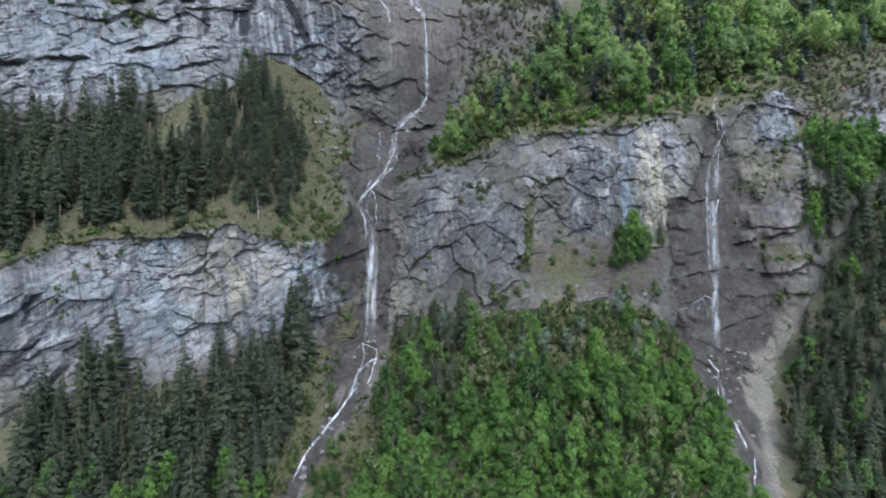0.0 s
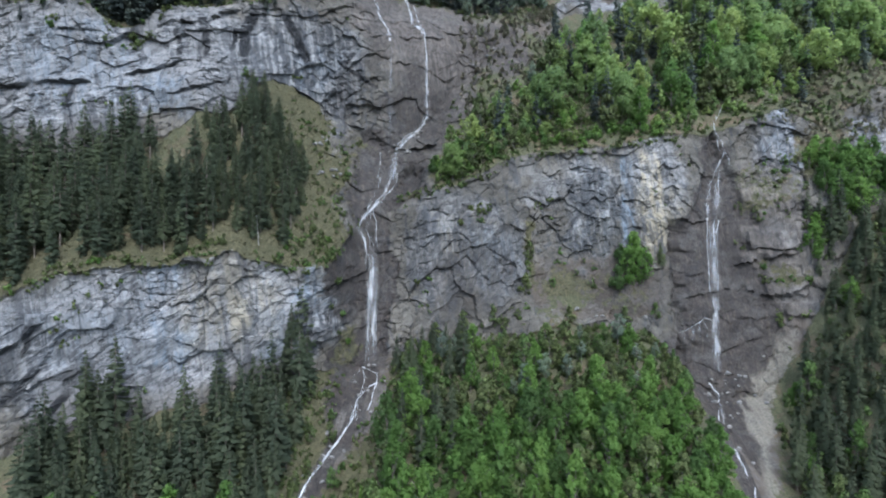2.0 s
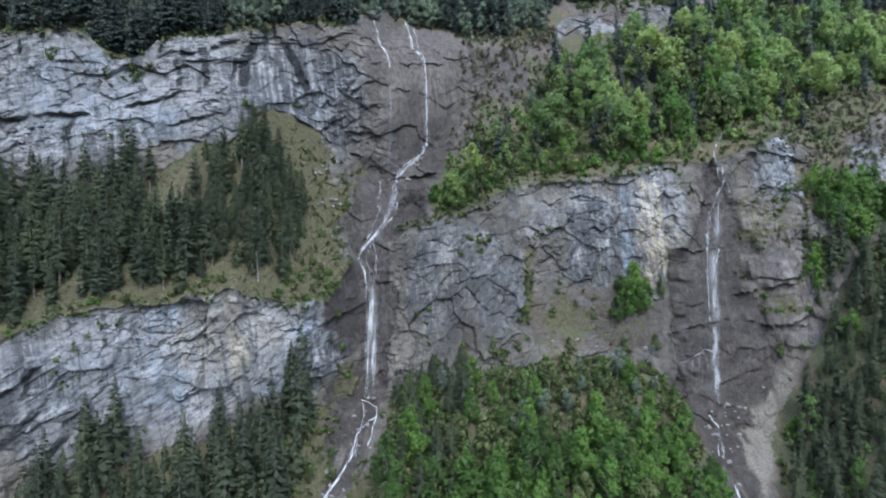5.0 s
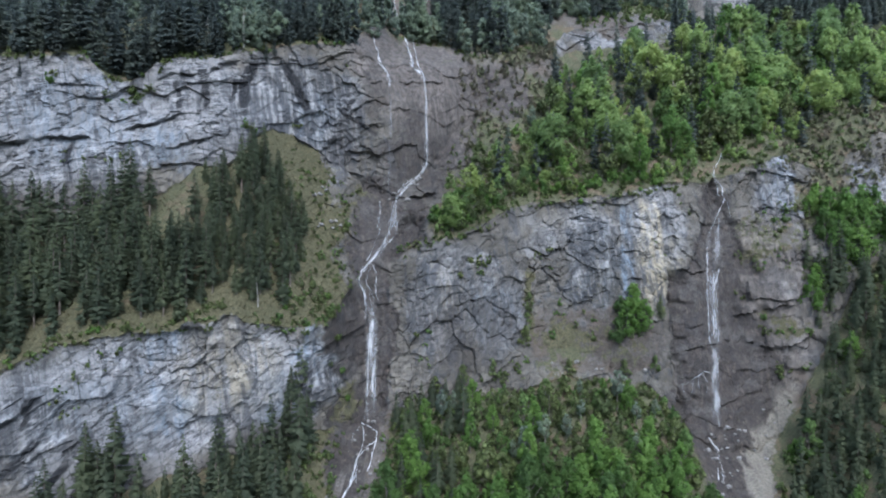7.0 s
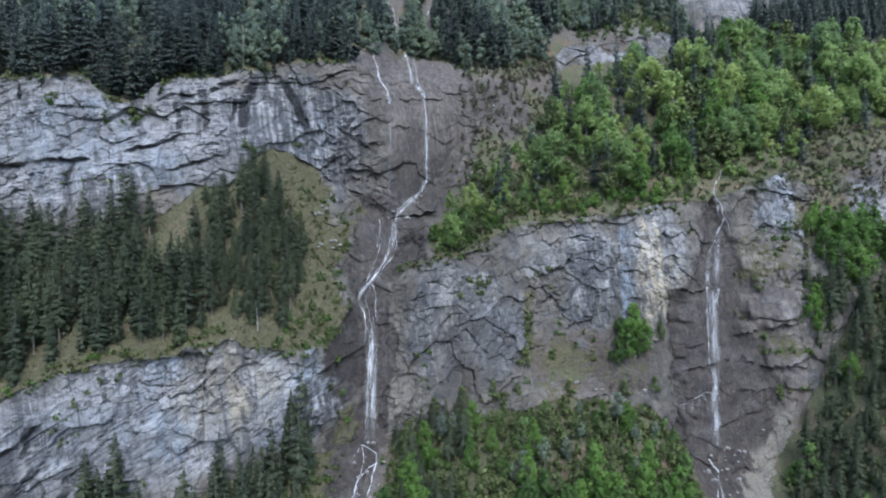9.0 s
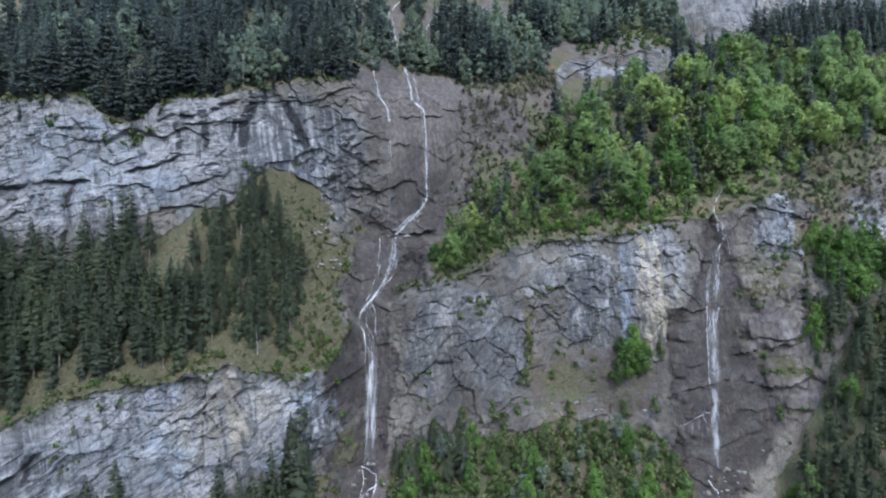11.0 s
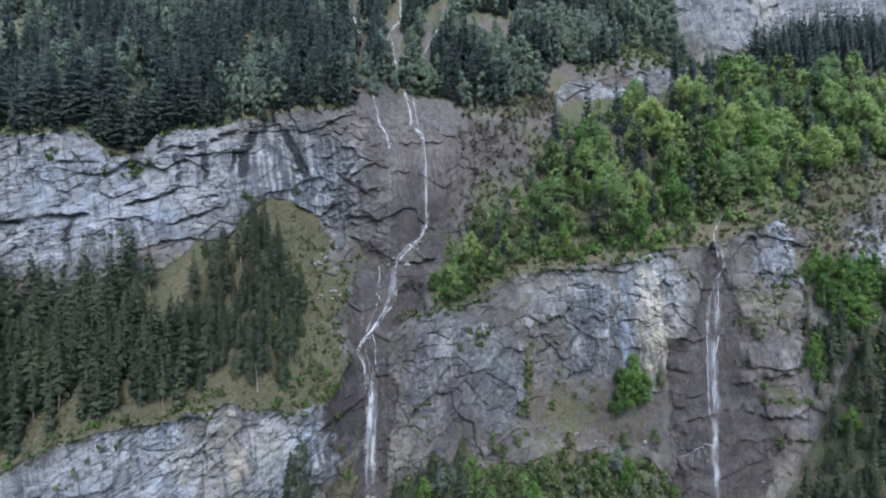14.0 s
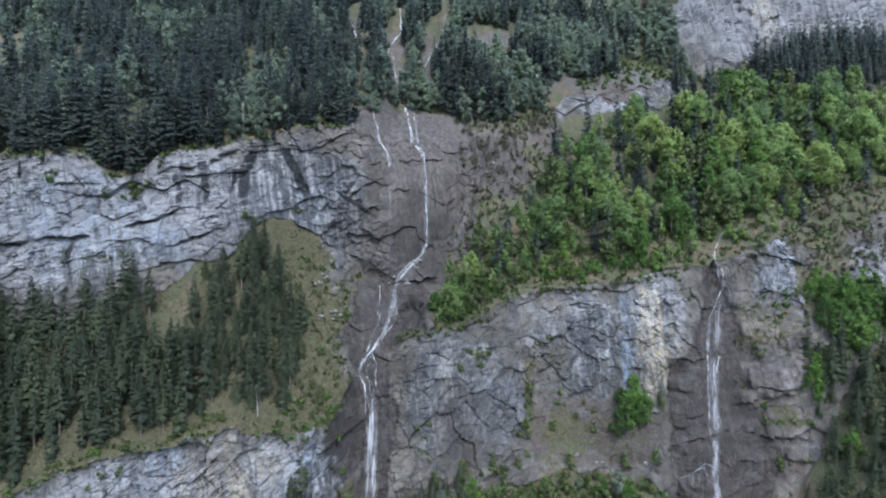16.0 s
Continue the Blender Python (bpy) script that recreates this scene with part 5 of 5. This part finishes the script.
for which, x, z, size in ((2, -49.5, 76, 1.3), (4, -52, 84, 0.72), (5, -54, 80, 0.8), (5, -86, 168, 0.7), (5, -91, 166, 0.6), (5, 88, 112, 0.65), (5, -49, 82, 0.7), (4, -8, 77, 0.6), (5, -4, 79, 0.8), (3, 1, 80, 0.6), (5, 6, 82, 0.7), (4, -12, 75, 0.55)):
    on_face("spruce", which, x, z, size, "slender spruce growing from the rock", "spruces on the rock")
rng = random.Random(77)
LEAFY_BRUSH = ((4, 153, 8, 3, 18), (16, 157, 7, 3, 10), (52, 166, 14, 2, 12), (84, 170, 12, 2, 10))
for x, z, w, h, count in LEAFY_BRUSH:
    for i in range(count):
        on_face("bush", rng.randrange(3), x + rng.uniform(-w, w), z + rng.uniform(-h, h), rng.uniform(0.9, 1.6), "bright green bush hanging over the cliff's brink", "bushes on the brink")
BRUSH = [(12, 132, 5, 3, 5), (17, 134, 3, 2, 3), (-104, 115, 5, 1, 4), (-80, 190, 5, 3, 6), (-122, 200, 8, 5, 16), (-150, 204, 5, 2, 4), (-50, 116, 9, 5, 12), (-45, 125, 6, 6, 8), (110, 170, 5, 2, 4), (92, 167, 9, 2, 6),
         (140, 175, 7, 5, 7), (150, 150, 8, 10, 10), (136, 134, 10, 3, 9), (140, 108, 9, 4, 9), (143, 90, 8, 5, 7), (45, 160, 14, 2, 9), (8, 146, 9, 2, 8), (60, 110, 16, 8, 8), (155, 125, 5, 9, 8), (-72, 119, 12, 2, 7), (-130, 108, 14, 2, 7), (20, 92, 14, 4, 10), (-38, 96, 3, 12, 5)]
for x, z, w, h, count in BRUSH:
    for i in range(count):
        on_face(rng.choice(("dull_bush", "dull_bush", "dull_bush", "bush")), rng.randrange(3), x + rng.uniform(-w, w), z + rng.uniform(-h, h), rng.uniform(0.5, 1.1), "low leafy bush clinging to the cliff", "bushes on the cliff")
stand(12, ["dull_bush"], sites(121, 2, -70, -38, 0.05, 0.9, 26, 2.5), "scrubby bush on the steep grass", "bushes on the grass", 0.5, 1.0)
stand(13, ["bush", "dull_bush", "dull_bush"], sites(122, 2, 2, 125, 0.01, 0.25, 60, 2.2), "low green bush at the cliff's brink", "bushes on the brink", 0.7, 1.2)


def make_snag(seed, H):
    """A dead tree: a pale leaning trunk with bare stubs."""
    rng = random.Random(seed)
    root = tagged(new("dead_tree"), category="tree")
    verts, faces = [], []
    lean = rng.uniform(-0.08, 0.08) * H
    tube(verts, faces, [(lean * t * t, 0, H * t - 1.0 * (1 - t)) for t in (0, 0.35, 0.7, 1)], [0.02 * H, 0.015 * H, 0.009 * H, 0.03])
    part("trunk", mesh_of("trunk", verts, faces, DEAD_BARK), root)
    for i in range(26):
        h, a = H * rng.uniform(0.2, 0.97), rng.uniform(0, 6.28)
        L = rng.uniform(0.5, 2.0) * (1.15 - h / H)
        x = lean * (h / H) ** 2
        verts, faces = [], []
        tube(verts, faces, [(x, 0, h), (x + 0.6 * L * math.cos(a), 0.6 * L * math.sin(a), h - 0.05 * L), (x + L * math.cos(a), L * math.sin(a), h + 0.1 * L)], [0.07, 0.05, 0.02], 3)
        part("branch", mesh_of("branch", verts, faces, DEAD_BARK), root)
    return root


for i, (x, z, h) in enumerate(((-98, 222, 15), (-84, 224, 17), (-120, 218, 13), (178, 140, 14), (150, 158, 9), (-63, 120, 11), (-97, 122, 12))):
    p = face_point(x, z)
    snag = tagged(make_snag(400 + i, h), "pale dead standing tree with bare branches", group="dead trees")
    snag.location = p + Vector((0, 0.5, -0.2))


def make_boulder(seed):
    rng = random.Random(seed)
    bm = bmesh.new()
    bmesh.ops.create_icosphere(bm, subdivisions=2, radius=1.0)
    shift = Vector((rng.uniform(0, 50), rng.uniform(0, 50), 0))
    for v in bm.verts:
        q = v.co.normalized()
        v.co = q * (0.8 + 0.45 * noise.noise(q * 1.1 + shift) + 0.15 * noise.noise(q * 3 + shift))
        v.co.x, v.co.z = v.co.x * 1.25, max(-0.45, v.co.z * 0.8)
    m = bpy.data.meshes.new("boulder")
    bm.to_mesh(m)
    bm.free()
    m.materials.append(BOULDER)
    return m


STONES = [make_boulder(500 + i) for i in range(5)]
rng = random.Random(31)
beds = [(105, 66, 7, 3), (100, 60, 6, 4), (97, 52, 5, 5), (116, 66, 10, 6), (110, 56, 6, 6), (122, 72, 8, 5), (-27, 73, 6, 3), (-28, 66, 6, 4), (-33, 56, 5, 4), (-40, 48, 4, 4), (62, 92, 20, 3), (-20, 163, 5, 2), (-12, 170, 5, 2), (-54, 164, 6, 3), (-47, 150, 6, 2), (24, 214, 12, 8)]
for x, z, w, h in beds:
    for i in range(6):
        stone = tagged(new("boulder", rng.choice(STONES)), "grey limestone boulder lying in the stony bed", "boulder", "boulders")
        s = rng.uniform(0.35, 1.3)
        p = face_point(x + rng.uniform(-w, w), z + rng.uniform(-h, h))
        stone.matrix_basis = Matrix.LocRotScale(p + Vector((0, 0.1 * s, 0.1 * s)), Euler((rng.uniform(-0.3, 0.3), rng.uniform(-0.3, 0.3), rng.uniform(0, 6.28))), Vector((s, s, s)))


# ---- far woods, grass and stones ----
def joined(name, pieces, material, label, category):
    """Many copies of small meshes in one object: pieces of (verts, faces, looks, places, turns, sizes, tones)."""
    all_v, all_f, all_n, all_t, base = [], [], [], [], 0
    for verts, faces, looks, places, turns, sizes, tones in pieces:
        v, f, n = np.array(verts), np.array(faces), np.array(looks, float)
        n /= np.linalg.norm(n, axis=1)[:, None]
        away = np.einsum("ij,ij->i", np.cross(v[f[:, 1]] - v[f[:, 0]], v[f[:, 2]] - v[f[:, 0]]), n[f[:, 0]]) < 0
        f[away] = f[away][:, ::-1]
        for p, a, s, tone in zip(places, turns, sizes, tones):
            c, d = math.cos(a) * s, math.sin(a) * s
            all_v.append(np.stack((v[:, 0] * c - v[:, 1] * d + p[0], v[:, 0] * d + v[:, 1] * c + p[1], v[:, 2] * s + p[2]), -1))
            all_n.append(np.stack(((n[:, 0] * c - n[:, 1] * d) / s, (n[:, 0] * d + n[:, 1] * c) / s, n[:, 2]), -1))
            all_f.append(f + base)
            all_t.append(np.full(len(v), tone))
            base += len(v)
    V, F, T = np.concatenate(all_v), np.concatenate(all_f), np.concatenate(all_t)
    k = F.shape[1]
    m = bpy.data.meshes.new(name)
    m.vertices.add(len(V))
    m.vertices.foreach_set("co", V.reshape(-1).astype(np.float32))
    m.loops.add(F.size)
    m.loops.foreach_set("vertex_index", F.reshape(-1).astype(np.int32))
    m.polygons.add(len(F))
    m.polygons.foreach_set("loop_start", np.arange(0, F.size, k, dtype=np.int32))
    m.update(calc_edges=True)
    m.normals_split_custom_set_from_vertices(np.concatenate(all_n).astype(np.float32))
    m.attributes.new("tone", "FLOAT", "POINT").data.foreach_set("value", T.astype(np.float32))
    m.materials.append(material)
    return tagged(new(name, m), label, category, kind="stuff")


def scattered(rng, segment, x0, x1, v0, v1, gap, keep=None):
    """A jittered grid of places over a wide stretch."""
    out = []
    ya, za = EDGES[segment]
    yb, zb = EDGES[segment + 1]
    mid = len(XS) // 2
    length = math.hypot(yb[mid] - ya[mid], zb[mid] - za[mid]) * (v1 - v0)
    nv, nx = max(1, int(length / gap)), int((x1 - x0) / gap)
    for i in range(nv):
        for j in range(nx):
            v = v0 + (v1 - v0) * (i + rng.uniform(0, 1)) / nv
            x = x0 + (x1 - x0) * (j + rng.uniform(0, 1)) / nx
            p = GRID[int(SEAMS[segment] + v * STEPS[segment]), min(len(XS) - 1, int(np.searchsorted(XS, x)))]
            if abs(p[0]) < 0.79 * p[1] + 14 and not near_water(p[0], p[2]) and (keep is None or keep(p[0], p[2], v)):
                out.append(p - np.array((0, 0, 0.3)))
    return out


def woods(seed, models, places, lo, hi):
    rng = random.Random(seed)
    lots = [[] for _ in models]
    for p in places:
        lots[rng.randrange(len(models))].append(p)
    return [(*model, lot, [rng.uniform(0, 6.28) for _ in lot], [rng.uniform(lo, hi) for _ in lot], [rng.random() for _ in lot]) for model, lot in zip(models, lots) if lot]


rng = random.Random(5)
FAR_SPRUCE = [spruce_crown(random.Random(60 + i), h, r, low, 20, 7, 1, 1.8) for i, (h, r, low) in enumerate(((24, 4.0, 0.05), (20, 3.4, 0.08), (27, 4.0, 0.14), (16, 3.2, 0.04)))]
FAR_LEAFY = [leaf_cloud(random.Random(70 + i), h, r, 0.1, 22, 26, 0.8) for i, (h, r) in enumerate(((16, 4.0), (19, 3.8), (13, 4.0)))]
front = scattered(rng, 4, -230, 60, 0.0, 0.1, 4.3) + scattered(rng, 4, -230, 0, 0.0, 0.035, 4.0)
hanging = [p for p in scattered(rng, 3, -175, -36, 0.86, 1.0, 3.6) if noise.noise((p[0] * 0.06, p[2] * 0.03, 41.0)) > 0.05]
upper = front + scattered(rng, 4, -230, 330, 0.1, 0.98, 6.0, lambda x, z, v: not (x > 40 and v < 0.36 - 0.001 * x and rng.random() < 0.93) and not (x > 105 and z > 264 + max(0, x - 160) * 0.5))
high = scattered(rng, 5, -340, 158, 0.0, 0.62, 6.2)
split = lambda p: noise.noise((p[0] * 0.03, p[2] * 0.035, 3.0)) + (0.34 if 20 < p[0] < 160 else 0.12 if -60 < p[0] <= 20 else -0.03)
dark = [p for p in upper + high if split(p) + rng.uniform(-0.2, 0.2) < 0.18]
light = [p for p in upper + high if split(p) + rng.uniform(-0.2, 0.2) > 0.18]
joined("spruce_forest", woods(81, FAR_SPRUCE, dark, 0.65, 1.45) + woods(93, FAR_SPRUCE, hanging, 0.25, 0.5), HAZED_NEEDLES, "dense dark spruce forest on the upper mountain slope", "forest")
fill = scattered(rng, 2, -2, 260, 0.03, 0.86, 5.6, lambda x, z, v: not SCRUBBY(x, z) and v < max(0.3 + 0.006 * x, 0.6 + (x - 49) * 0.017) and not (58 < x < 128 and v > 0.5 and rng.random() < 0.4) and noise.noise((x * 0.05, z * 0.05, 9.0)) > -0.28)
fill += scattered(rng, 2, 122, 260, 0.1, 0.84, 5.6, lambda x, z, v: not SCRUBBY(x, z))
MID_LEAFY = [leaf_cloud(random.Random(90 + i), h, r, 0.06, 16, 25, 0.76) for i, (h, r) in enumerate(((13, 4.2), (15, 3.9), (10, 4.0), (7, 3.6)))]
pale_fill = [p for p in fill if noise.noise((p[0] * 0.04, p[2] * 0.05, 33.0)) > -0.25]
dark_fill = [p for p in fill if noise.noise((p[0] * 0.04, p[2] * 0.05, 33.0)) <= -0.25]
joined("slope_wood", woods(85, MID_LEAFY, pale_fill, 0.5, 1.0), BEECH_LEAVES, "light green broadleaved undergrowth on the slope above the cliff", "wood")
joined("dark_slope_wood", woods(92, MID_LEAFY, dark_fill, 0.55, 1.0), LEAVES, "darker green undergrowth on the slope above the cliff", "wood")
under = scattered(rng, 0, -22, 100, 0.42, 0.97, 4.5, lambda x, z, v: v < 0.7 + 0.2 * noise.noise((x * 0.07, 0, 4.0)) and x < 86 + 0.04 * (z - 40) and x > -20 + 0.2 * (z - 40))
joined("lower_wood", woods(86, MID_LEAFY, under, 0.5, 0.85), LEAVES, "green undergrowth filling the wood below the grey cliff", "wood")
brush = scattered(rng, 0, -18, 94, 0.66, 0.995, 3.2) + scattered(rng, 4, 80, 240, 0.0, 0.98, 7) + scattered(rng, 0, 106, 210, 0.42, 0.98, 5.5, lambda x, z, v: x > 112 + (min(z, 72) - 45) * 1.0) + scattered(rng, 1, 152, 215, 0.1, 0.98, 5.5, lambda x, z, v: z < 138) + scattered(rng, 0, -170, -46, 0.42, 0.9, 8)
LOW_LEAFY = [leaf_cloud(random.Random(190 + i), h, r, 0.04, 11, 16, 0.85) for i, (h, r) in enumerate(((12, 4.0), (9, 4.0), (7, 3.6)))]
joined("dull_brush", woods(87, LOW_LEAFY, brush, 0.35, 0.65), DULL_LEAVES, "brownish green brush between the spruces", "brush")
twiggy = scattered(rng, 2, 148, 235, 0.0, 0.42, 3.4, lambda x, z, v: SCRUBBY(x, z)) + scattered(rng, 1, 150, 215, 0.55, 1.0, 4.2) + scattered(rng, 2, 8, 64, 0.5, 0.98, 3.8) + scattered(rng, 3, 8, 62, 0.05, 0.95, 4.6) + scattered(rng, 4, 6, 60, 0.0, 0.12, 4.6)
joined("bare_brush", woods(187, LOW_LEAFY, twiggy, 0.25, 0.55), BARE_TWIGS, "brownish half-bare brush on the stony slopes", "brush")
joined("broadleaved_wood", woods(82, FAR_LEAFY, light, 0.7, 1.3), HAZED_LEAVES, "pale green broadleaved trees scattered through the upper forest", "forest")
mixed = scattered(rng, 2, 88, 150, 0.45, 0.95, 9) + scattered(rng, 2, 10, 220, 0.1, 0.85, 11.5, lambda x, z, v: x > 50 or v < 0.45) + scattered(rng, 2, 150, 300, 0.88, 0.99, 6.0) + scattered(rng, 3, 132, 300, 0.1, 0.95, 12)
joined("spruce_thicket", woods(83, FAR_SPRUCE, mixed, 0.75, 1.2), HAZED_NEEDLES, "dark spruces among the broadleaved trees of the slope", "forest")

foot_wood = scattered(rng, 0, -180, -48, 0.45, 0.97, 6.2, lambda x, z, v: x > -114 or v < 0.58) + scattered(rng, 2, -175, -84, 0.04, 0.8, 6.0, lambda x, z, v: x < -108 or v < 0.4)
joined("foot_spruces", woods(188, FAR_SPRUCE, foot_wood, 0.55, 0.95), NEEDLES, "dark spruces filling the woods above and below the pale cliff", "forest")
gully_wood = scattered(rng, 0, 112, 215, 0.5, 0.99, 5.5, lambda x, z, v: x > 116 + (min(z, 72) - 45) * 1.0) + scattered(rng, 1, 150, 215, 0.05, 0.95, 6, lambda x, z, v: z < 132)
joined("gully_spruces", woods(88, FAR_SPRUCE, gully_wood, 0.5, 0.85), NEEDLES, "dark spruces crowding the steep east side", "forest")
SPRIG = [leaf_cloud(random.Random(95 + i), h, r, 0.0, 6, 16, 0.4) for i, (h, r) in enumerate(((2.2, 1.6), (1.5, 1.5), (3.0, 1.7)))]
fringe = scattered(rng, 1, -170, 205, 0.95, 1.0, 1.9) + scattered(rng, 2, -170, 205, 0.0, 0.05, 2.2) + scattered(rng, 3, -200, 60, 0.96, 1.0, 2.2) + scattered(rng, 4, -200, 60, 0.0, 0.03, 2.6)
ledges = [p for p in scattered(rng, 1, -165, 205, 0.02, 0.95, 4.2) + scattered(rng, 3, -190, -40, 0.05, 0.95, 5.0) if noise.noise((p[0] * 0.06, p[2] * 0.06, 21.0)) > 0.4]
thick = [p for p in fringe if noise.noise((p[0] * 0.08, p[2] * 0.08, 14.0)) > -0.15]
joined("brink_brush", woods(89, SPRIG, thick + ledges + scattered(rng, 2, 0, 200, 0.02, 0.3, 3.0) + scattered(rng, 2, 0, 200, 0.3, 0.85, 4.4) + scattered(rng, 2, -68, -37, 0.0, 0.95, 4.0) + scattered(rng, 0, -62, -14, 0.45, 1.0, 3.2), 0.5, 1.25), DULL_LEAVES, "dull green scrub along the brinks and ledges of the cliffs", "scrub")

brow = scattered(rng, 4, 160, 330, 0.0, 0.7, 7.0, lambda x, z, v: z < 250 + (x - 165) * 0.5) + scattered(rng, 3, 185, 330, 0.2, 0.95, 6)
joined("brow_spruces", woods(91, FAR_SPRUCE, brow, 0.5, 1.05), HAZED_NEEDLES, "dark pointed spruces standing before the far cliff", "forest")

TUFT = ([], [], [])
for i in range(5):
    a = i * 1.3
    b = len(TUFT[0])
    TUFT[0].extend([(0.16 * math.cos(a) - 0.1, 0.16 * math.sin(a), 0), (0.16 * math.cos(a) + 0.1, 0.16 * math.sin(a), 0), (0.55 * math.cos(a), 0.55 * math.sin(a), 0.5 + 0.07 * i)])
    TUFT[1].append((b, b + 1, b + 2))
    TUFT[2].extend([(0.2 * math.cos(a), 0.2 * math.sin(a) - 0.3, 1.0)] * 3)
tufts = scattered(rng, 2, -160, -36, 0.0, 1.0, 1.15) + scattered(rng, 2, -4, 120, 0.0, 0.5, 1.9) + scattered(rng, 0, -60, -18, 0.5, 1.0, 1.4) + scattered(rng, 1, 36, 90, 0.05, 0.5, 1.7)
joined("grass", woods(84, [TUFT], tufts, 0.6, 1.6), GRASS, "dry olive grass on the ledges and steep banks", "grass")
